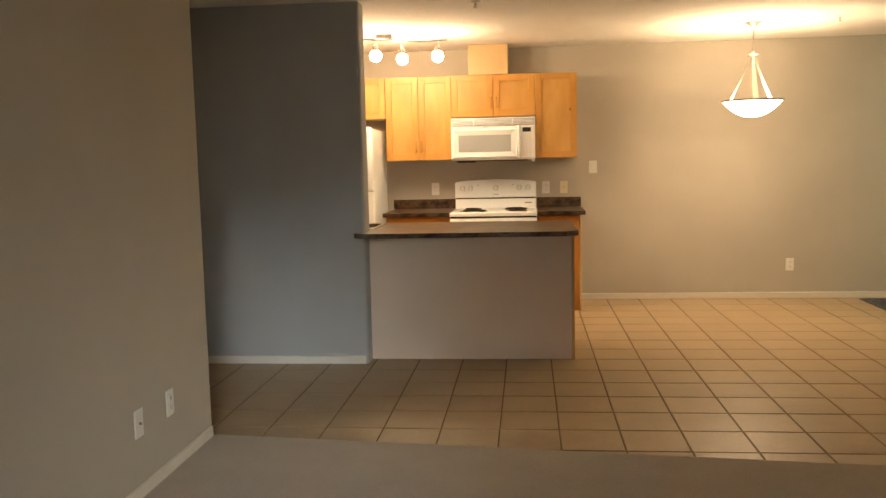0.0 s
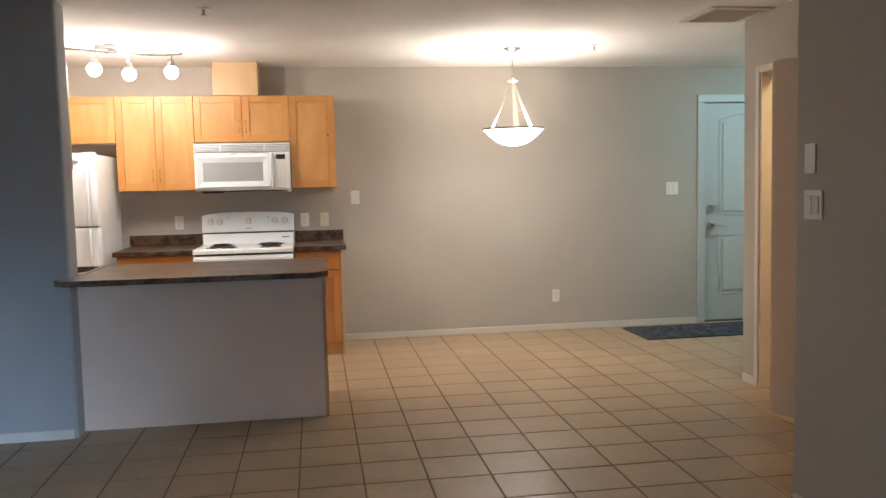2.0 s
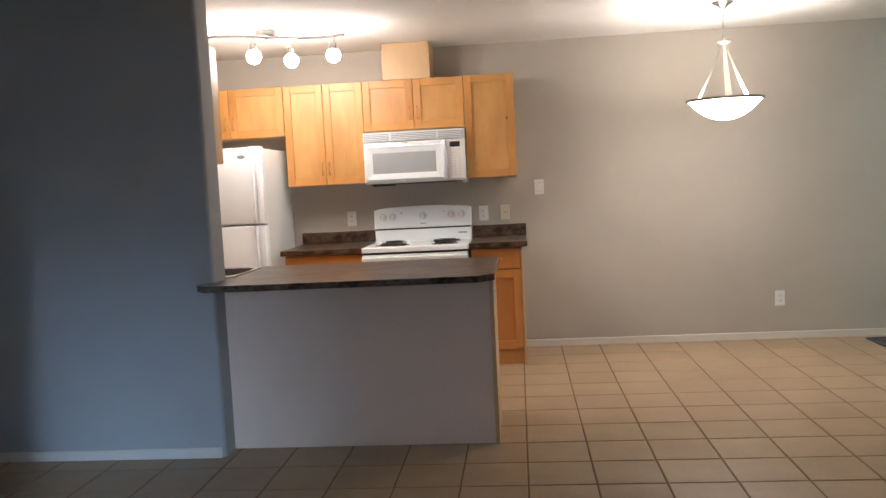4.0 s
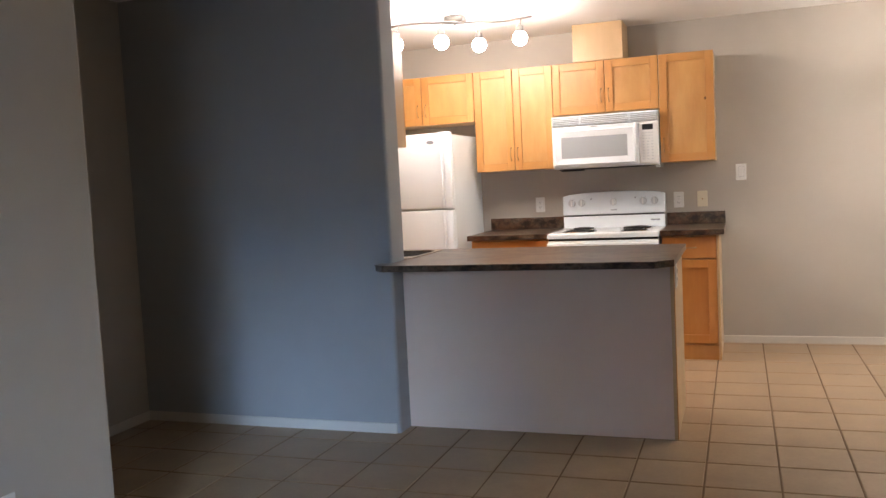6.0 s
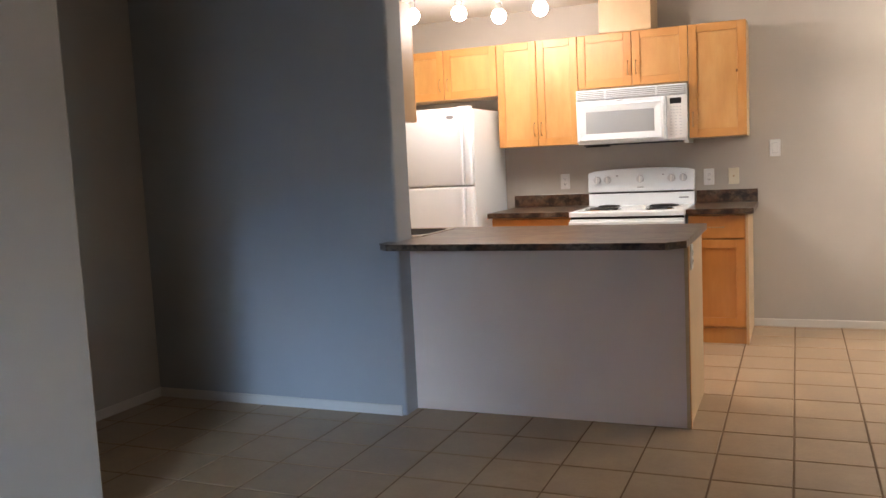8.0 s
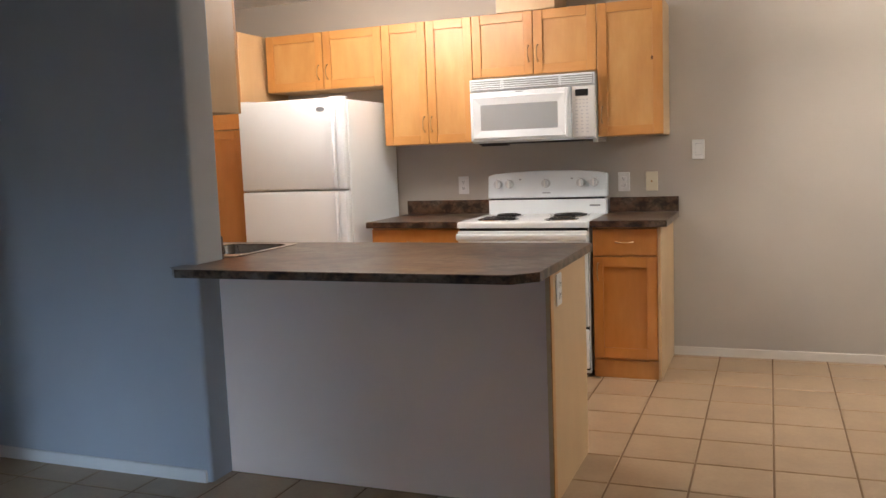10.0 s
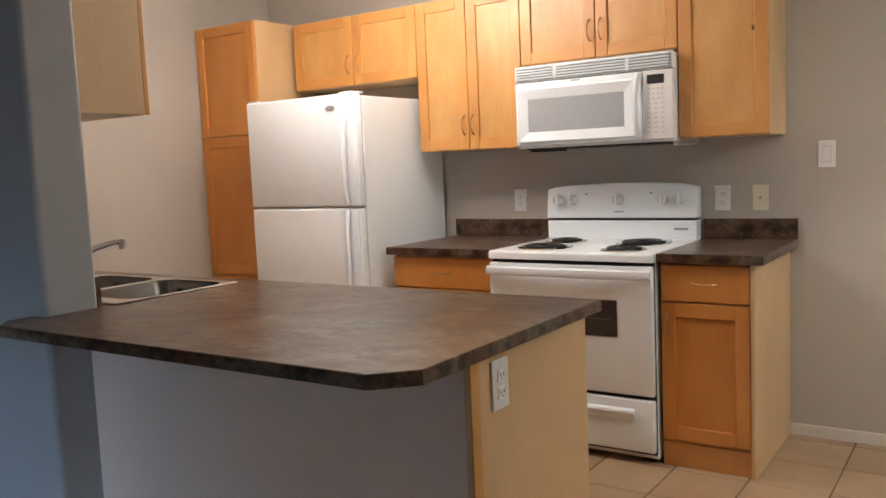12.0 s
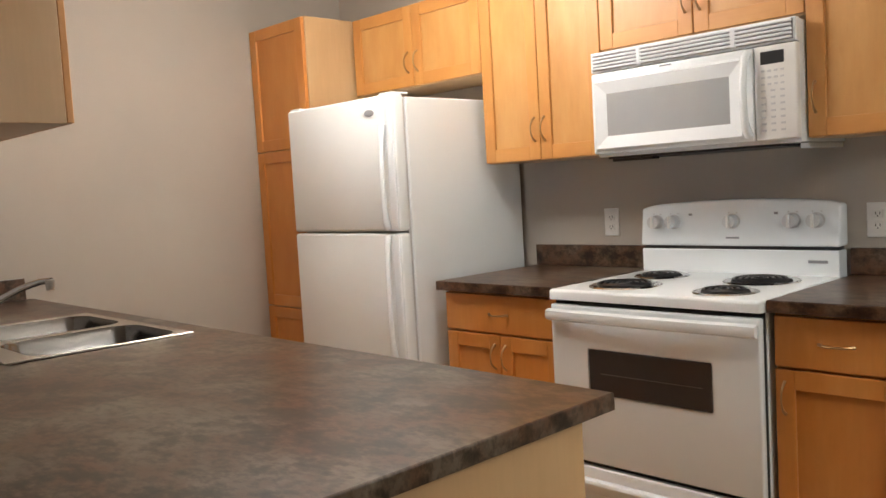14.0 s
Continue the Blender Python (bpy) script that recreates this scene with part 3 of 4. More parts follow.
part("backsplash", rounded((WEST + 0.022, DIVX - 0.012, DIV1 + 0.001, DIV1 + 0.019, CT, CT + 0.092), 0.003), LAMINATE, bar)
part("side_splash", rounded((WEST + 0.002, WEST + 0.021, DIV1 + 0.001, 6.56, CT, CT + 0.092), 0.003), LAMINATE, bar)

# sink with two bowls
sink = thing("sink", (-1.4, 6.26, CT), "stainless steel double-bowl sink set in the worktop", "sink")
SX0, SX1, SY0, SY1 = -1.80, -1.018, 6.012, 6.508


def bowl(x0, x1, y0, y1, depth):
    bm = bmesh.new()
    rings = []
    for k, (inset, z) in enumerate(((0.0, CT + 0.004), (0.006, CT - 0.006), (0.016, CT - depth + 0.03), (0.045, CT - depth), (0.14, CT - depth - 0.004))):
        ring = []
        r = 0.07 - min(inset, 0.03)
        for cx, cy, a0 in ((x1 - inset - r, y1 - inset - r, 0), (x0 + inset + r, y1 - inset - r, 90), (x0 + inset + r, y0 + inset + r, 180), (x1 - inset - r, y0 + inset + r, 270)):
            for q in range(5):
                a = radians(a0 + 22.5 * q)
                ring.append(bm.verts.new((cx + r * math.cos(a), cy + r * math.sin(a), z)))
        rings.append(ring)
    n = len(rings[0])
    for a, b in zip(rings, rings[1:]):
        for i in range(n):
            bm.faces.new((a[i], a[(i + 1) % n], b[(i + 1) % n], b[i]))
    bm.faces.new(rings[-1])
    bmesh.ops.recalc_face_normals(bm, faces=bm.faces[:])
    bmesh.ops.reverse_faces(bm, faces=bm.faces[:])
    return bm


b1, b2 = (-1.375, -1.035, 6.085, 6.485), (-1.765, -1.415, 6.085, 6.485)
for b in (b1, b2):
    bo = part("bowl", bowl(*b, 0.19), BOWLSHADE, sink, smooth=True)
    part("drain", lathe([(0.0, 0.004), (0.022, 0.004), (0.04, 0.001), (0.042, -0.002)], ((b[0] + b[1]) / 2, 6.28, CT - 0.194), 20), CHROME, bo, smooth=True)


def sink_rim():
    """Flat rim with rounded bowl openings, as rings of strips."""
    bm = bmesh.new()
    z = CT + 0.004

    def loop(x0, x1, y0, y1, r):
        pts = []
        for cx, cy, a0 in ((x1 - r, y1 - r, 0), (x0 + r, y1 - r, 90), (x0 + r, y0 + r, 180), (x1 - r, y0 + r, 270)):
            pts += [(cx + r * math.cos(radians(a0 + 22.5 * q)), cy + r * math.sin(radians(a0 + 22.5 * q))) for q in range(5)]
        return pts

    mid = -1.395
    for (x0, x1, y0, y1), (ox0, ox1) in ((b1, (mid, SX1)), (b2, (SX0, mid))):
        inner = loop(x0, x1, y0, y1, 0.07)
        outer = loop(ox0, ox1, SY0, SY1, 0.0015)
        vi = [bm.verts.new((x, y, z)) for x, y in inner]
        vo = [bm.verts.new((x, y, z)) for x, y in outer]
        for i in range(len(vi)):
            j = (i + 1) % len(vi)
            bm.faces.new((vo[i], vo[j], vi[j], vi[i]))
    bmesh.ops.recalc_face_normals(bm, faces=bm.faces[:])
    return bm


part("rim", sink_rim(), NICKEL, sink)
bm = bmesh.new()
tube(bm, [(SX0, SY0, CT + 0.003), (SX1, SY0, CT + 0.003), (SX1, SY1, CT + 0.003), (SX0, SY1, CT + 0.003), (SX0, SY0, CT + 0.003)], 0.003, 6)
part("rolled_edge", bm, NICKEL, sink, smooth=True)

fau = thing("faucet", (-1.40, 6.045, CT + 0.004), "chrome single-lever kitchen faucet behind the sink", "faucet")
part("base_plate", rounded((-1.50, -1.30, 6.02, 6.07, CT + 0.004, CT + 0.016), 0.005), CHROME, fau, smooth=True)
part("body", lathe([(0.0, 0.0), (0.026, 0.0), (0.024, 0.05), (0.02, 0.07), (0.0, 0.076)], (-1.40, 6.045, CT + 0.016), 20), CHROME, fau, smooth=True)
bm = bmesh.new()
tube(bm, [(-1.40, 6.05, 0.945), (-1.38, 6.075, 0.980), (-1.35, 6.11, 1.016), (-1.305, 6.15, 1.044), (-1.265, 6.19, 1.060), (-1.236, 6.21, 1.062)], [0.012, 0.011, 0.0105, 0.0095, 0.009, 0.009], 12)
sp = part("spout", bm, CHROME, fau, smooth=True)
part("aerator", lathe([(0.0, 0.0), (0.0115, 0.0), (0.0125, 0.030), (0.0, 0.030)], (-1.239, 6.207, 1.036), 14), NICKEL, sp, smooth=True)
bm = bmesh.new()
tube(bm, [(-1.40, 6.045, 0.965), (-1.44, 6.03, 0.99), (-1.50, 6.025, 1.0)], [0.01, 0.008, 0.007], 10)
part("lever", bm, CHROME, fau, smooth=True)

# hanging cabinet on the partition, above the sink
hc = thing("wall_cabinet", (-1.8, DIV1, 1.48), "pale maple wall cabinet hung above the sink", "cabinet", "maple kitchen cabinets")
part("body", rounded((WEST + 0.003, -1.11, DIV1 + 0.001, 6.245, 1.485, 2.11), 0.002, 1), MAPLESIDE, hc)
for a, b in ((-1.84, -1.113), (WEST + 0.006, -1.844)):
    part("door", rounded((a, b, 6.247, 6.266, 1.487, 2.108), 0.002, 1), MAPLE, hc)

# ---------------- refrigerator ----------------
fr = thing("refrigerator", (-1.64, 7.9, 0), "white top-freezer refrigerator with pebbled doors", "refrigerator")
FX0, FX1, FY, FT, FS = -2.035, -1.300, 7.565, 1.640, 1.090
part("body", rounded((FX0 + 0.004, FX1 - 0.002, FY + 0.068, 8.31, 0.03, FT - 0.012), 0.006), FRIDGEW, fr)
part("gasket", boxes((FX0 + 0.012, FX1 - 0.012, FY + 0.055, FY + 0.068, 0.08, FT - 0.02)), PALEPRINT, fr)
part("kick_grille", boxes((FX0 + 0.02, FX1 - 0.02, FY + 0.075, FY + 0.09, 0.0, 0.03)), DARKGAP, fr)


def fridge_handle(z0, z1, lean, parent):
    """A moulded bar at the door's edge that bows away in the middle."""
    bm = bmesh.new()
    pts = []
    for i in range(13):
        s = i / 12
        off = 0.026 * (math.sin(math.pi * s) ** 0.55 if 0 < s < 1 else 0)
        x = FX1 - 0.068 + lean * 0.010 * math.sin(math.pi * s)
        pts.append((x, FY - 0.006 - off, z0 + (z1 - z0) * s))
    tube(bm, pts, [0.016, 0.014] + [0.0105] * 9 + [0.014, 0.016], 10, 0.75)
    return part("handle", bm, WHITE, parent, "glossy white door handle", True)


for nm, z0, z1 in (("freezer_door", FS + 0.004, FT), ("fridge_door", 0.06, FS - 0.004)):
    bm = rounded((FX0, FX1, FY, FY + 0.055, z0, z1), 0.012, 3)
    d = part(nm, bm, FRIDGEW, fr, smooth=True)
    part("edge_band", rounded((FX1 - 0.050, FX1 - 0.004, FY - 0.008, FY + 0.004, z0 + 0.002, z1 - 0.004), 0.006, 3), WHITE, d, "smooth white grip band", True)
    if nm == "freezer_door":
        fridge_handle(z0 + 0.012, z1 - 0.12, 1, d)
        bm = bmesh.new()
        tube(bm, [(FX1 - 0.150, FY - 0.004, z1 - 0.066), (FX1 - 0.150, FY + 0.002, z1 - 0.066)], 0.029, 24)
        bmesh.ops.scale(bm, vec=(1, 1, 0.45), verts=bm.verts[:], space=Matrix.Translation((FX1 - 0.150, 0, z1 - 0.066)).inverted())
        part("badge", bm, LOGO, d, "small oval maker's badge")
    else:
        fridge_handle(z1 - 0.52, z1 - 0.008, 1, d)
part("top_hinge", rounded((FX1 - 0.10, FX1 - 0.02, FY + 0.01, FY + 0.10, FT, FT + 0.008), 0.003), WHITE, fr)
part("hinge_cover", rounded((FX0 + 0.01, FX0 + 0.08, FY + 0.01, FY + 0.10, FT, FT + 0.008), 0.003), WHITE, fr)

# ---------------- range ----------------
rg = thing("range", (-0.262, 8.0, 0), "white electric coil range with oven window and drawer", "stove")
RX0, RX1, RF = -0.648, 0.116, 7.665
part("body", rounded((RX0 + 0.002, RX1 - 0.002, RF + 0.045, 8.30, 0.02, 0.845), 0.003), WHITE, rg)
part("gap", boxes((RX0 + 0.006, RX1 - 0.006, RF + 0.030, RF + 0.045, 0.04, 0.845)), DARKGAP, rg)
bm = boxes((RX0 - 0.002, RX1 + 0.002, RF - 0.002, 8.275, 0.848, 0.884))
bmesh.ops.bevel(bm, geom=[e for e in bm.edges if e.verts[0].co.z > 0.87 or e.verts[1].co.z > 0.87], offset=0.012, segments=3, affect="EDGES", profile=0.5)
part("cooktop", bm, WHITE, rg, smooth=True)
od = part("oven_door", rounded((RX0 + 0.003, RX1 - 0.003, RF, RF + 0.03, 0.292, 0.832), 0.008, 3), WHITE, rg, smooth=True)
part("oven_window", rounded((-0.491, -0.037, RF - 0.003, RF + 0.006, 0.532, 0.690), 0.008, 3), OVENGLASS, od, "dark oven window")
part("window_rack", boxes((-0.44, -0.07, RF - 0.0045, RF - 0.0032, 0.606, 0.608)), RACK, od, "faint oven rack behind the glass")
bm = bmesh.new()
NH = 14
rows_ = []
for i in range(NH + 1):
    s_ = i / NH
    x = RX0 + 0.004 + (RX1 - RX0 - 0.008) * s_
    yf = RF - 0.030 - 0.010 * math.sin(math.pi * s_)
    rows_.append([bm.verts.new((x, y, z)) for y, z in ((yf + 0.016, 0.776), (yf, 0.784), (yf - 0.003, 0.798), (yf, 0.812), (yf + 0.016, 0.818))])
for a, b in zip(rows_, rows_[1:]):
    for j in range(5):
        k = (j + 1) % 5
        bm.faces.new((a[j], b[j], b[k], a[k]))
bm.faces.new(rows_[0])
bm.faces.new(rows_[-1][::-1])
bmesh.ops.recalc_face_normals(bm, faces=bm.faces[:])
hd = part("door_handle", bm, WHITE, od, "full-width white oven handle", True)
for x in (RX0 + 0.035, RX1 - 0.035):
    part("handle_mount", rounded((x - 0.028, x + 0.028, RF - 0.022, RF + 0.003, 0.783, 0.813), 0.006), WHITE, hd)
part("vent_slot", boxes((RX0 + 0.12, RX1 - 0.12, RF + 0.004, RF + 0.02, 0.833, 0.8385)), DARKGAP, od)
dr = part("storage_drawer", rounded((RX0 + 0.003, RX1 - 0.003, RF, RF + 0.03, 0.055, 0.276), 0.007, 3), WHITE, rg, smooth=True)
bm = bmesh.new()
for x in (RX0 + 0.085, RX1 - 0.085):
    for y, z in ((RF + 0.004, 0.238), (RF - 0.016, 0.232), (RF - 0.020, 0.222), (RF - 0.004, 0.186), (RF + 0.004, 0.184)):
        bm.verts.new((x, y, z))
bm.verts.ensure_lookup_table()
for i in range(5):
    j = (i + 1) % 5
    bm.faces.new([bm.verts[k] for k in (i, j, j + 5, i + 5)])
bm.faces.new([bm.verts[k] for k in range(5)])
bm.faces.new([bm.verts[k] for k in range(9, 4, -1)])
bmesh.ops.recalc_face_normals(bm, faces=bm.faces[:])
part("drawer_grip", bevel_all(bm, 0.002, 2), WHITE, dr, "moulded lip across the drawer front", True)
for x in (RX0 + 0.04, RX1 - 0.04):
    part("foot", lathe([(0, 0), (0.015, 0), (0.015, 0.03), (0, 0.03)], (x, RF + 0.08, 0), 10), BLACK, rg)
# riser and console
part("riser", rounded((RX0 + 0.004, RX1 - 0.004, 8.262, 8.33, 0.878, 0.972), 0.004), WHITE, rg)
part("riser_gap", boxes((RX0 + 0.012, RX1 - 0.012, 8.268, 8.33, 0.972, 0.984)), BLACK, rg)
NC = 16
pts = [(RX0 + (RX1 - RX0) * i / NC, 1.128 + 0.026 * math.sin(math.pi * i / NC) ** 0.5) for i in range(NC + 1)]
bm = bmesh.new()
for y0, y1 in ((8.258, 8.335),):
    lo = [bm.verts.new((x, y0 + 0.0, 0.984)) for x, z in pts]
    hi = [bm.verts.new((x, y0 + 0.018, z)) for x, z in pts]
    lob = [bm.verts.new((x, y1, 0.984)) for x, z in pts]
    hib = [bm.verts.new((x, y1, z)) for x, z in pts]
    for i in range(NC):
        bm.faces.new((lo[i], lo[i + 1], hi[i + 1], hi[i]))
        bm.faces.new((hi[i], hi[i + 1], hib[i + 1], hib[i]))
        bm.faces.new((lob[i + 1], lob[i], hib[i], hib[i + 1]))
        bm.faces.new((lo[i + 1], lo[i], lob[i], lob[i + 1]))
    bm.faces.new((lo[0], hi[0], hib[0], lob[0]))
    bm.faces.new((lo[-1], lob[-1], hib[-1], hi[-1]))
bmesh.ops.recalc_face_normals(bm, faces=bm.faces[:])
bmesh.ops.bevel(bm, geom=[e for e in bm.edges if len(e.link_faces) == 2 and e.calc_face_angle() > 0.8], offset=0.009, segments=3, affect="EDGES", profile=0.5)
con = part("control_console", bm, WHITE, rg, smooth=True)
for x in (-0.575, -0.500, -0.262, -0.042, 0.040):
    k = part("knob", disc_y(x, 8.228, 8.263, 1.075, 0.0235, 20), KNOB, con, "round white control knob", True)
    part("pointer", rounded((x - 0.0045, x + 0.0045, 8.218, 8.230, 1.052, 1.098), 0.002), PLASTIC, k)
    part("skirt", disc_y(x, 8.2595, 8.2665, 1.075, 0.0275, 20), PALEPRINT, k)
    for a in (1.1, 2.0):
        mx, mz = x + 0.034 * math.cos(a), 1.075 + 0.034 * math.sin(a)
        part("dial_mark", boxes((mx - 0.002, mx + 0.002, 8.2645, 8.2685, mz - 0.002, mz + 0.002)), PALEPRINT, k)
part("logo_bar", boxes((-0.285, -0.235, 8.254, 8.258, 1.012, 1.018)), LOGO, con)
part("badge", boxes((0.010, 0.075, 8.2595, 8.262, 0.928, 0.938)), LOGO, rg)
for x in (-0.43, -0.10):
    part("indicator", boxes((x - 0.006, x + 0.006, 8.262, 8.2655, 1.098, 1.106)), GREYPRINT, con)


def burner(cx, cy, r):
    z = 0.884
    pan_ = part("drip_pan", lathe([(r + 0.022, 0.001), (r + 0.016, 0.005), (r + 0.006, 0.003), (r * 0.4, -0.004), (0, -0.004)], (cx, cy, z), 28), CHROME, rg, "shiny drip pan", True)
    bm = bmesh.new()
    pts = []
    turns = 4 if r > 0.08 else 3
    for i in range(turns * 18 + 1):
        a = 2 * math.pi * i / 18
        rr = 0.018 + (r - 0.022) * i / (turns * 18)
        pts.append((cx + rr * math.cos(a), cy + rr * math.sin(a), z + 0.0075))
    tube(bm, pts, 0.0058, 6)
    part("coil", bm, BLACK, pan_, "black spiral heating coil", True)
    part("coil_backing", lathe([(0, 0.003), (r - 0.006, 0.003), (r - 0.004, 0.0015)], (cx, cy, z), 24), BLACK, pan_)


burner(-0.445, 7.835, 0.104)
burner(-0.470, 8.115, 0.080)
burner(-0.075, 8.085, 0.104)
burner(-0.060, 7.805, 0.080)

# ---------------- microwave ----------------
mw = thing("microwave", (-0.263, 8.15, 1.34), "white over-the-range microwave with vent louvres", "microwave")
MX0, MX1, MF, MT, MB = -0.648, 0.110, 7.968, 1.716, 1.347
part("body", rounded((MX0 + 0.002, MX1 - 0.002, MF + 0.03, UB, MB - 0.012, MT - 0.004), 0.003), WHITE, mw)
part("underside", boxes((MX0 + 0.04, MX1 - 0.07, MF + 0.035, 8.31, MB - 0.020, MB - 0.012)), BLACK, mw)
part("underside_lamp", rounded((MX0 + 0.05, MX0 + 0.22, MF + 0.045, 8.06, MB - 0.030, MB - 0.020), 0.003), BLACK, mw)
part("lower_housing", rounded((MX1 - 0.034, MX1 - 0.003, 8.06, 8.335, 1.316, MB - 0.013), 0.004), WHITE, mw)
md = part("door", rounded((MX0, -0.028, MF, MF + 0.03, MB, 1.640), 0.008, 3), WHITE, mw, smooth=True)
bm = bmesh.new()
x0, x1, z0, z1, q = -0.625, -0.064, 1.366, 1.606, 0.046
o = [bm.verts.new((x, MF - 0.012, z)) for x, z in ((x0, z0), (x1, z0), (x1, z1), (x0, z1))]
oo = [bm.verts.new((x, MF + 0.004, z)) for x, z in ((x0 - 0.012, z0 - 0.012), (x1 + 0.012, z0 - 0.012), (x1 + 0.012, z1 + 0.012), (x0 - 0.012, z1 + 0.012))]
inn = [bm.verts.new((x, MF - 0.001, z)) for x, z in ((x0 + q, z0 + q), (x1 - q, z0 + q), (x1 - q, z1 - q), (x0 + q, z1 - q))]
for i in range(4):
    j = (i + 1) % 4
    bm.faces.new((o[i], o[j], inn[j], inn[i]))
    bm.faces.new((oo[i], oo[j], o[j], o[i]))
bmesh.ops.recalc_face_normals(bm, faces=bm.faces[:])
part("door_bezel", bm, WHITE, md)
part("door_window", boxes((x0 + q - 0.003, x1 - q + 0.003, MF - 0.0015, MF + 0.003, z0 + q - 0.003, z1 - q + 0.003)), MWGLASS, md, "grey screened microwave window")
bm = bmesh.new()
tube(bm, [(-0.046, MF - 0.004 - 0.032 * math.sin(math.pi * i / 12) ** 0.6 if 0 < i < 12 else MF, 1.366 + 0.262 * i / 12) for i in range(13)], [0.016, 0.014] + [0.0115] * 9 + [0.014, 0.016], 10)
part("handle", bm, WHITE, md, "bowed white handle", True)
cp = part("control_panel", rounded((-0.025, MX1, MF + 0.001, MF + 0.03, MB, 1.640), 0.006, 3), PLASTIC, mw, smooth=True)
part("display", rounded((-0.003, 0.072, MF - 0.002, MF + 0.004, 1.583, 1.622), 0.002, 1), BLACK, cp, "black clock display")
for r_ in range(10):
    for c_ in range(3 if r_ > 2 else 4):
        w = 0.014 if r_ > 2 else 0.011
        xx = 0.004 + c_ * (0.0305 if r_ > 2 else 0.0205)
        zz = 1.562 - r_ * 0.0205
        part("button", boxes((xx - w / 2, xx + w / 2, MF - 0.0008, MF + 0.002, zz - 0.003, zz + 0.003)), PALEPRINT, cp)
part("vent_frame", rounded((MX0, MX1, MF + 0.004, MF + 0.03, 1.643, MT), 0.004, 2), WHITE, mw)
for i in range(5):
    z = 1.652 + i * 0.0125
    for a, b in ((MX0 + 0.012, -0.447), (-0.435, -0.097), (-0.085, MX1 - 0.012)):
        part("louvre", rounded((a, b, MF - 0.008, MF + 0.006, z, z + 0.0075), 0.002, 1), WHITE, mw)
for x in (-0.441, -0.091):
    part("vent_rib", boxes((x - 0.007, x + 0.007, MF - 0.0065, MF + 0.006, 1.649, 1.711)), WHITE, mw)
part("vent_shadow", boxes((MX0 + 0.01, MX1 - 0.01, MF + 0.0025, MF + 0.0045, 1.650, 1.710)), GREYPRINT, mw)
part("logo_bar", boxes((-0.36, -0.315, MF - 0.0015, MF + 0.001, 1.629, 1.634)), LOGO, md)

# ---------------- lights ----------------
pd = thing("pendant_lamp", (1.825, 7.33, 1.63), "lit bowl pendant lamp on brushed nickel straps", "pendant lamp")
px, py = 1.825, 7.33
part("canopy", lathe([(0.0, 0.0), (0.068, 0.0), (0.066, -0.008), (0.028, -0.028), (0.012, -0.045), (0.0, -0.046)], (px, py, H), 28), TRACKM, pd, smooth=True)
bm = bmesh.new()
tube(bm, [(px, py, H - 0.045), (px + 0.005, py, H - 0.09), (px - 0.004, py, H - 0.15), (px + 0.003, py, H - 0.2), (px, py, 2.13)], 0.0035, 6)
part("cord", bm, NICKEL, pd, smooth=True)
bm = bmesh.new()
for k in range(9):
    a = k * 1.1
    z = 2.14 + k * 0.022
    tube(bm, [(px + 0.006 * math.cos(t_), py + 0.006 * math.sin(t_), z + 0.012 * math.sin(t_ + a)) for t_ in (0, 1.57, 3.14, 4.71, 6.28)], 0.0012, 4)
part("chain", bm, TRACKM, pd)
part("hub", lathe([(0.0, 0.03), (0.010, 0.03), (0.014, 0.014), (0.040, 0.006), (0.042, 0.0), (0.018, -0.010), (0.0, -0.014)], (px, py, 2.120), 24), NICKEL, pd, smooth=True)
for k in range(3):
    a = radians(264 + 120 * k)
    ra, ta = Vector((math.cos(a), math.sin(a), 0)), Vector((-math.sin(a), math.cos(a), 0))
    bm, rings = bmesh.new(), []
    for i in range(13):
        s = i / 12
        c = Vector((px, py, 2.105 - 0.338 * s)) + ra * (0.020 + 0.165 * s ** 1.15)
        w = 0.006 + 0.014 * s ** 0.8
        rings.append([bm.verts.new(c + ta * u * w + ra * v * 0.003) for u, v in ((-1, -1), (1, -1), (1, 1), (-1, 1))])
    for p, q in zip(rings, rings[1:]):
        for j in range(4):
            bm.faces.new((p[j], p[(j + 1) % 4], q[(j + 1) % 4], q[j]))
    bm.faces.new(rings[0]), bm.faces.new(rings[-1][::-1])
    bmesh.ops.recalc_face_normals(bm, faces=bm.faces[:])
    part("strap", bm, NICKEL, pd, "flared nickel strap", True)
R_, D_ = 0.228, 0.125
prof = [(R_ * k / 12, -D_ * (1 - (k / 12) ** 2.2)) for k in range(13)]
part("glass_bowl", lathe(prof + [(R_ - 0.006, 0.0)] + [((R_ - 0.006) * k / 12, 0.006 - D_ * (1 - (k / 12) ** 2.2)) for k in range(11, -1, -1)], (px, py, 1.757), 40), BOWLMAT, pd, "glowing frosted glass bowl", True)
gl = bmesh.new()
bmesh.ops.create_icosphere(gl, subdivisions=2, radius=0.04, matrix=Matrix.Translation((px, py, 1.735)))
part("bulb", gl, BULBMAT, pd, "glowing bulb inside the bowl", True)
bm = bmesh.new()
tube(bm, [(px + 0.236 * math.cos(radians(a)), py + 0.236 * math.sin(radians(a)), 1.759) for a in range(0, 361, 9)], 0.010, 8, 0.7)
part("rim_ring", bm, TRACKM, pd, smooth=True)

tk = thing("track_light", (-1.11, 7.24, H), "brushed nickel wavy track light with four lit globe bulbs", "track light")
part("canopy", rounded((-1.175, -1.045, 7.19, 7.29, H - 0.045, H - 0.001), 0.01, 3), TRACKM, tk, smooth=True)
BZ = 2.318
heads = [(-1.434, 6.98), (-1.158, 7.085), (-0.982, 7.34), (-0.677, 7.245)]
bm = bmesh.new()
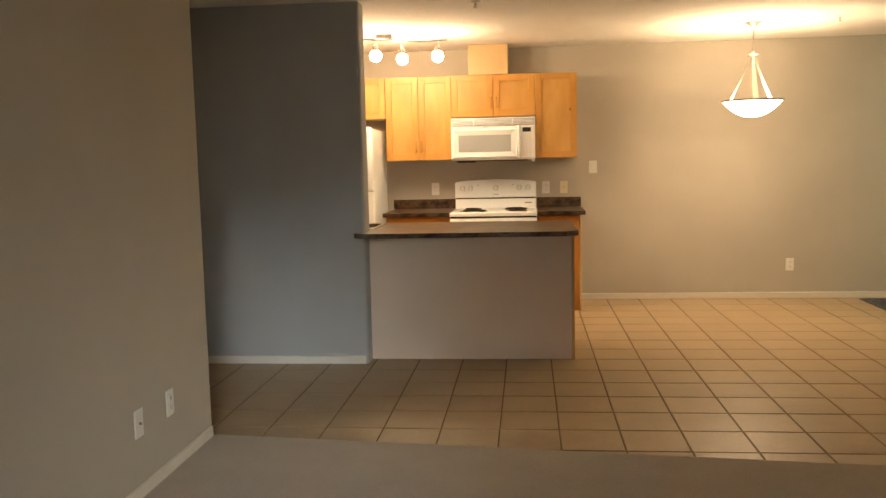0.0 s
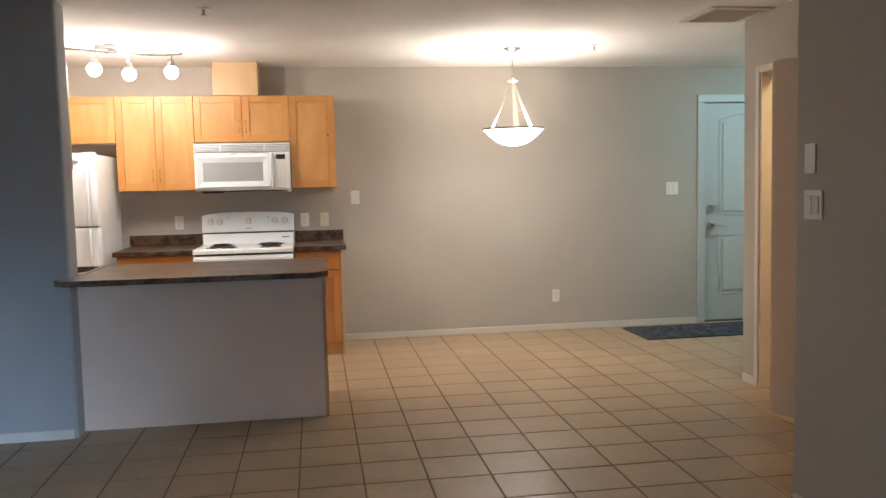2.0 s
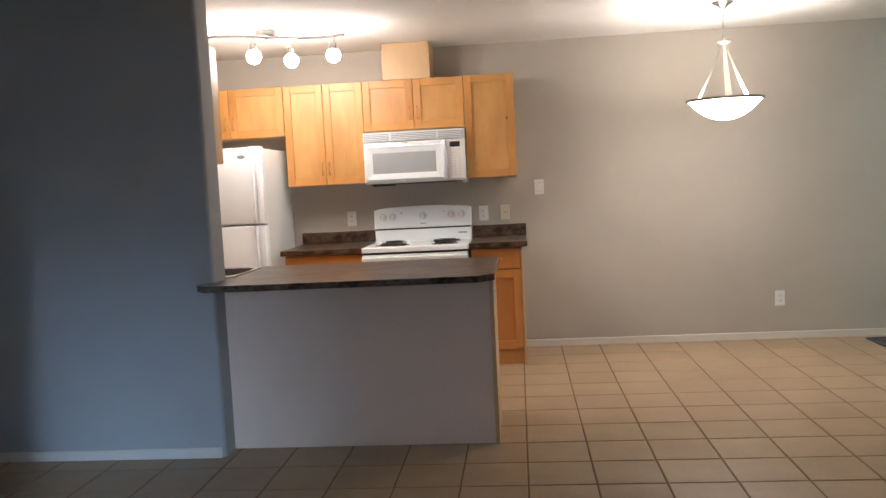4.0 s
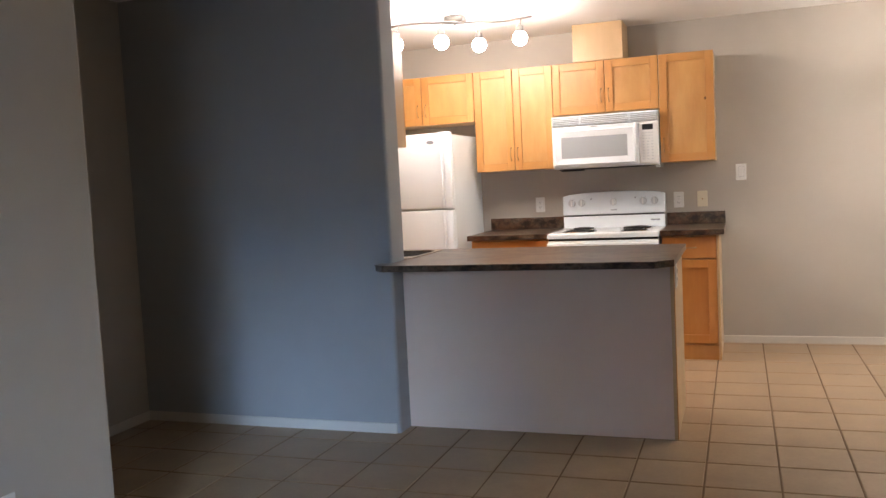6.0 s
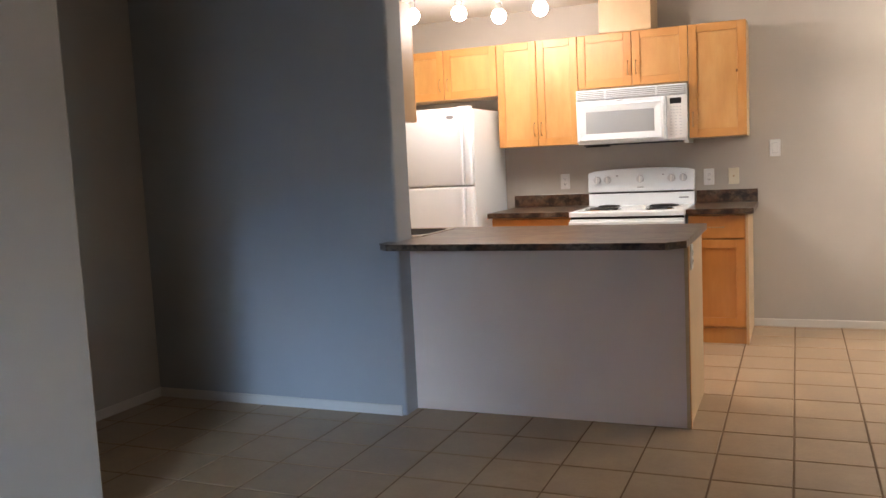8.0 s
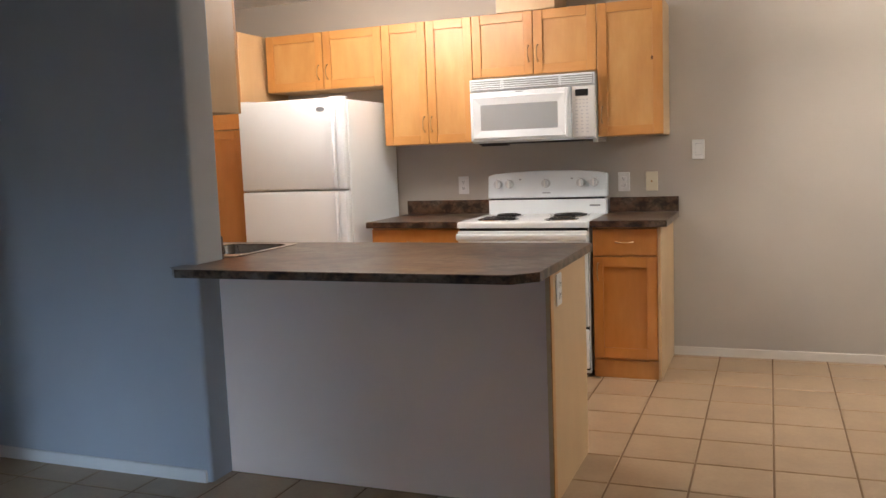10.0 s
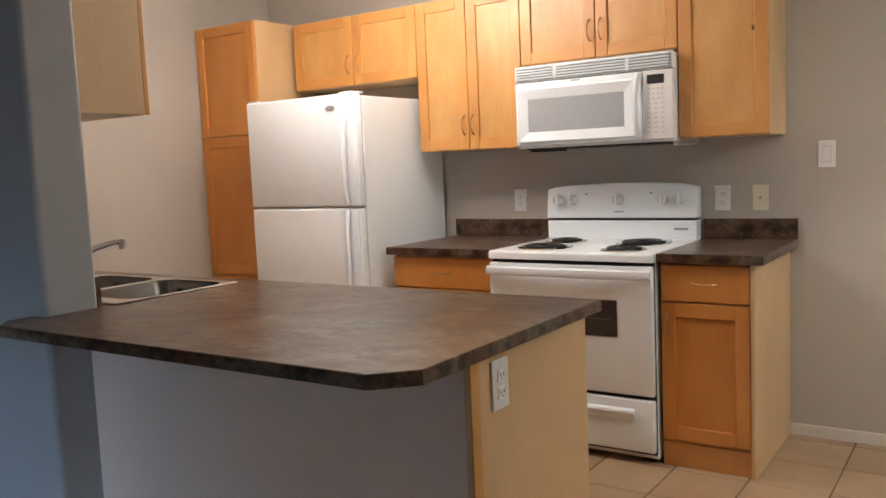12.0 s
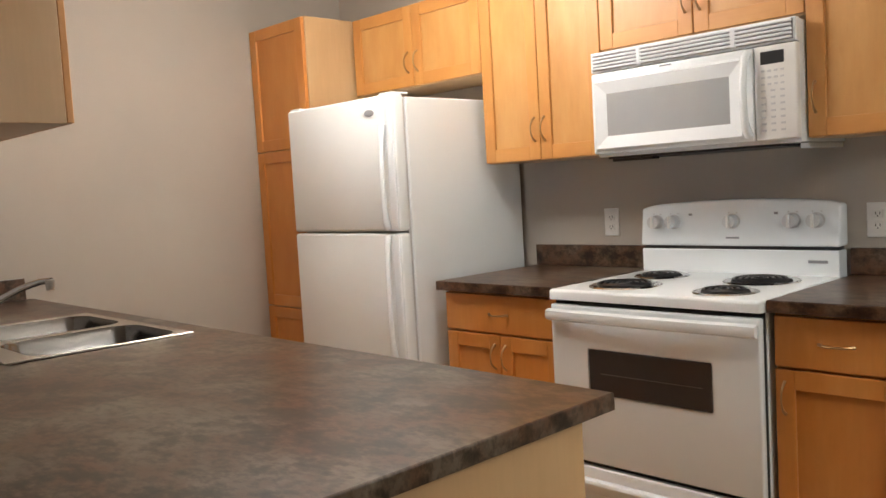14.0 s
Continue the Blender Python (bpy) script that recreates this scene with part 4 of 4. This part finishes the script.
tube(bm, [(-1.62 + 1.02 * i / 24, 7.10 + 0.15 * i / 24 + 0.09 * math.sin(2 * math.pi * (i / 24 - 0.52)), BZ) for i in range(25)], 0.0085, 8, 1.0)
part("wavy_bar", bm, TRACKM, tk, smooth=True)
part("stem", boxes((-1.118, -1.102, 7.232, 7.248, BZ - 0.004, H - 0.04)), TRACKM, tk)
for (hx, hy) in heads:
    i = (hx + 1.62) / 1.02
    by = 7.10 + 0.15 * i + 0.09 * math.sin(2 * math.pi * (i - 0.52))
    bm = bmesh.new()
    tube(bm, [(hx, by, BZ), (hx, by + (hy - by) * 0.3, BZ - 0.03), (hx, hy, BZ - 0.055)], 0.005, 8)
    st = part("lamp_arm", bm, TRACKM, tk, smooth=True)
    part("socket", lathe([(0.0, 0.0), (0.014, 0.0), (0.024, -0.012), (0.027, -0.062), (0.0, -0.062)], (hx, hy, BZ - 0.045), 18), TRACKM, st, smooth=True)
    gl = bmesh.new()
    bmesh.ops.create_icosphere(gl, subdivisions=3, radius=0.047, matrix=Matrix.Translation((hx, hy, 2.185)))
    part("globe_bulb", gl, GLOBEMAT, st, "glowing frosted globe bulb", True)

dm = thing("dome_light", (4.45, 7.25, H), "lit white dome light on the entry ceiling", "ceiling light")
part("base", lathe([(0.0, 0.0), (0.15, 0.0), (0.15, -0.02), (0.0, -0.02)], (4.45, 7.25, H), 28), NICKEL, dm, smooth=True)
part("dome", lathe([(0.14, -0.021), (0.125, -0.06), (0.07, -0.085), (0.0, -0.092)], (4.45, 7.25, H), 28), ENTRYMAT, dm, "glowing frosted dome", True)

cd = thing("dome_light", (3.5, 5.05, H), "small lit dome light inside the closet", "ceiling light")
part("base", lathe([(0.0, 0.0), (0.11, 0.0), (0.11, -0.02), (0.0, -0.02)], (3.5, 5.05, H), 24), NICKEL, cd, smooth=True)
part("dome", lathe([(0.10, -0.021), (0.09, -0.05), (0.05, -0.07), (0.0, -0.075)], (3.5, 5.05, H), 24), CLOSETMAT, cd, "glowing frosted dome", True)

# ---------------- ceiling fittings ----------------
def sprinkler(x, y, label):
    s = thing("sprinkler", (x, y, H), label, "sprinkler", "ceiling sprinklers")
    part("escutcheon", lathe([(0.0, 0.0), (0.034, 0.0), (0.032, -0.006), (0.016, -0.01), (0.0, -0.01)], (x, y, H), 20), PLASTIC, s, smooth=True)
    part("head", lathe([(0.0, -0.01), (0.008, -0.01), (0.008, -0.04), (0.0, -0.04)], (x, y, H), 10), NICKEL, s, smooth=True)
    part("deflector", lathe([(0.0, -0.04), (0.018, -0.04), (0.018, -0.043), (0.0, -0.043)], (x, y, H), 14), NICKEL, s, smooth=True)
    return s


sprinkler(2.42, 7.16, "small white fire sprinkler in the dining ceiling")
sprinkler(-0.288, 5.97, "small white fire sprinkler in the ceiling before the kitchen")

gr = thing("return_air_grille", (2.88, 6.0, H), "white return-air grille in the ceiling beside the closet wall", "vent grille")
gx0, gx1, gy0, gy1 = 2.675, 3.085, 5.785, 6.235
part("frame", boxes((gx0, gx1, gy0, gy0 + 0.04, H - 0.012, H), (gx0, gx1, gy1 - 0.04, gy1, H - 0.012, H), (gx0, gx0 + 0.045, gy0 + 0.04, gy1 - 0.04, H - 0.012, H), (gx1 - 0.045, gx1, gy0 + 0.04, gy1 - 0.04, H - 0.012, H)), TRIM, gr)
part("backing", boxes((gx0 + 0.045, gx1 - 0.045, gy0 + 0.04, gy1 - 0.04, H - 0.003, H - 0.001)), DARKGAP, gr)
for i in range(22):
    y = gy0 + 0.048 + i * 0.0162
    bm = bmesh.new()
    v = [bm.verts.new(c) for c in ((gx0 + 0.045, y, H - 0.004), (gx1 - 0.045, y, H - 0.004), (gx1 - 0.045, y + 0.010, H - 0.011), (gx0 + 0.045, y + 0.010, H - 0.011), (gx0 + 0.045, y + 0.0015, H - 0.0035), (gx1 - 0.045, y + 0.0015, H - 0.0035), (gx1 - 0.045, y + 0.0115, H - 0.0105), (gx0 + 0.045, y + 0.0115, H - 0.0105))]
    for f in ((0, 1, 2, 3), (7, 6, 5, 4), (0, 4, 5, 1), (2, 6, 7, 3), (0, 3, 7, 4), (1, 5, 6, 2)):
        bm.faces.new([v[k] for k in f])
    part("slat", bm, TRIM, gr)


# ---------------- switches and outlets ----------------
def plate(kind, label, m, mate=None, w=0.072, h=0.116, group="wall plates"):
    """Built facing -y at the origin, then turned and moved by m."""
    mate = mate or PLASTIC
    p = tagged(new(kind), label, "outlet" if kind == "power_outlet" else "switch" if "switch" in kind else "wall plate", group)
    bm = rounded((-w / 2, w / 2, -0.006, 0, -h / 2, h / 2), 0.003)
    part("cover_plate", bm, mate, p)
    if kind == "power_outlet":
        for z in (-0.020, 0.020):
            s = part("socket", rounded((-0.0165, 0.0165, -0.009, -0.005, z - 0.0145, z + 0.0145), 0.004, 2), mate, p)
            part("slots", boxes((-0.008, -0.0055, -0.0096, -0.0088, z - 0.002, z + 0.007), (0.0055, 0.008, -0.0096, -0.0088, z - 0.002, z + 0.007), (-0.002, 0.002, -0.0096, -0.0088, z - 0.009, z - 0.005)), DARKGAP, s)
    elif kind == "light_switch":
        k = max(1, round(w / 0.072))
        for i in range(k):
            x = (i - (k - 1) / 2) * 0.046
            part("rocker_gap", boxes((x - 0.0172, x + 0.0172, -0.0068, -0.0058, -0.0345, 0.0345)), GREYPRINT, p)
            part("rocker", rounded((x - 0.0165, x + 0.0165, -0.010, -0.005, -0.033, 0.033), 0.003, 2), mate, p)
    elif kind == "cable_outlet":
        part("jack", disc_y(0, -0.014, -0.005, 0, 0.006, 12), BRASS, p, smooth=True)
    for z in (-h / 2 + 0.012, h / 2 - 0.012):
        part("screw", disc_y(0, -0.0072, -0.0058, z, 0.003, 8), mate, p)
    p.matrix_basis = m
    return p


plate("power_outlet", "white duplex power outlet above the worktop by the fridge", pose(-0.842, NORTH, 1.072))
plate("power_outlet", "white duplex power outlet above the worktop by the range", pose(0.208, NORTH, 1.069))
plate("cable_outlet", "ivory cable outlet plate above the worktop", pose(0.376, NORTH, 1.069), IVORY)
plate("light_switch", "white rocker light switch beside the kitchen cabinets", pose(0.648, NORTH, 1.252))
plate("light_switch", "white double rocker light switch beside the entry door", pose(3.568, NORTH, 1.262), w=0.118)
plate("power_outlet", "white duplex power outlet low on the dining wall", pose(2.447, NORTH, 0.312))
plate("power_outlet", "white duplex power outlet on the breakfast bar's end panel", pose(PE + 0.0005, 6.047, 0.776, 0, 0, 90))
plate("power_outlet", "white duplex power outlet low on the living room wall", pose(LW, 3.822, 0.312, 0, 0, 90))
plate("cable_outlet", "white cable outlet plate low on the living room wall", pose(LW, 3.525, 0.312, 0, 0, 90))
plate("light_switch", "white double light switch on the living room wall", pose(RW, 3.99, 1.242, 0, 0, -90), w=0.118)
th = plate("thermostat", "small white wall thermostat above the switch", pose(RW, 4.013, 1.42, 0, 0, -90))
part("housing", rounded((-0.03, 0.03, -0.024, -0.005, -0.05, 0.05), 0.005), PLASTIC, th)
part("dial", rounded((-0.018, 0.018, -0.026, -0.022, -0.038, -0.018), 0.002), GREYPRINT, th)

# ---------------- entry mat ----------------
MXA, MXB, MYA, MYB = 3.03, 4.45, 7.63, 8.235
mat_ob = thing("door_mat", (3.7, 7.93, 0), "dark blue patterned woven mat in front of the entry door", "mat")
part("woven_field", rounded((MXA + 0.012, MXB - 0.012, MYA + 0.012, MYB - 0.012, 0.0005, 0.010), 0.004), RUG, mat_ob)
part("binding", boxes((MXA, MXB, MYA, MYA + 0.012, 0.0005, 0.008), (MXA, MXB, MYB - 0.012, MYB, 0.0005, 0.008), (MXA, MXA + 0.012, MYA + 0.012, MYB - 0.012, 0.0005, 0.008), (MXB - 0.012, MXB, MYA + 0.012, MYB - 0.012, 0.0005, 0.008)), BLACK, mat_ob, "black edge binding")

# ---------------- floor tiles ----------------
TP, TX0, TY0, GAP = 0.2952, 0.475, 5.035, 0.0080


def tile_mesh(w, d):
    bm = bmesh.new()
    c = 0.0022
    lo = [bm.verts.new((x, y, -0.0036)) for x, y in ((0, 0), (w, 0), (w, d), (0, d))]
    mi = [bm.verts.new((x, y, -c)) for x, y in ((0, 0), (w, 0), (w, d), (0, d))]
    hi = [bm.verts.new((x, y, 0)) for x, y in ((c, c), (w - c, c), (w - c, d - c), (c, d - c))]
    for a, b in ((lo, mi), (mi, hi)):
        for i in range(4):
            j = (i + 1) % 4
            bm.faces.new((a[i], a[j], b[j], b[i]))
    bm.faces.new(hi)
    return bm


def mesh_of(bm, name):
    me = bpy.data.meshes.new(name)
    bm.to_mesh(me)
    bm.free()
    me.materials.append(TILE)
    return me


full = mesh_of(tile_mesh(TP - GAP, TP - GAP), "tile")
rest = bmesh.new()
rng = random.Random(4)
for i in range(-12, 18):
    for j in range(-5, 13):
        x0, y0 = TX0 + i * TP + GAP / 2, TY0 + j * TP + GAP / 2
        x1, y1 = x0 + TP - GAP, y0 + TP - GAP
        cx, cy = (x0 + x1) / 2, (y0 + y1) / 2
        ax0, ax1, ay0, ay1 = max(x0, WEST + 0.002), min(x1, EAST - 0.002), y0, min(y1, NORTH - 0.002)
        if cx < LW - 0.05:
            ay0 = max(ay0, LWY + 0.002)
        if ax1 - ax0 < 0.01 or ay1 - ay0 < 0.01 or cy < 3.6:
            continue
        if cx > CW + 0.16 and cy < CY - 0.15 and cx > CW + 0.7:
            continue
        if LW - 0.05 < cx < RW and ay1 < C0[1] + (C1[1] - C0[1]) * (cx - C0[0]) / (C1[0] - C0[0]) - 0.05:
            continue
        if cx < LW - 0.05 and ay1 < LWY:
            continue
        hidden = (cx < -1.2 and cy > 6.0) or (cy > 7.95 and cx < 0.35) or (cx > 3.3 and cy < CY)
        if hidden:
            v = tile_mesh(ax1 - ax0, ay1 - ay0)
            bmesh.ops.translate(v, verts=v.verts[:], vec=(ax0, ay0, 0))
            tmp = bpy.data.meshes.new("tmp")
            v.to_mesh(tmp)
            v.free()
            rest.from_mesh(tmp)
            bpy.data.meshes.remove(tmp)
            continue
        whole = abs(ax1 - ax0 - (TP - GAP)) < 1e-4 and abs(ay1 - ay0 - (TP - GAP)) < 1e-4
        t = new("tile", full if whole else mesh_of(tile_mesh(ax1 - ax0, ay1 - ay0), "tile_cut"))
        t.parent = floor
        t.location = (ax0, ay0, rng.uniform(-0.0006, 0.0))
part("hidden_tiles", rest, TILE, floor)["kind"] = "stuff"
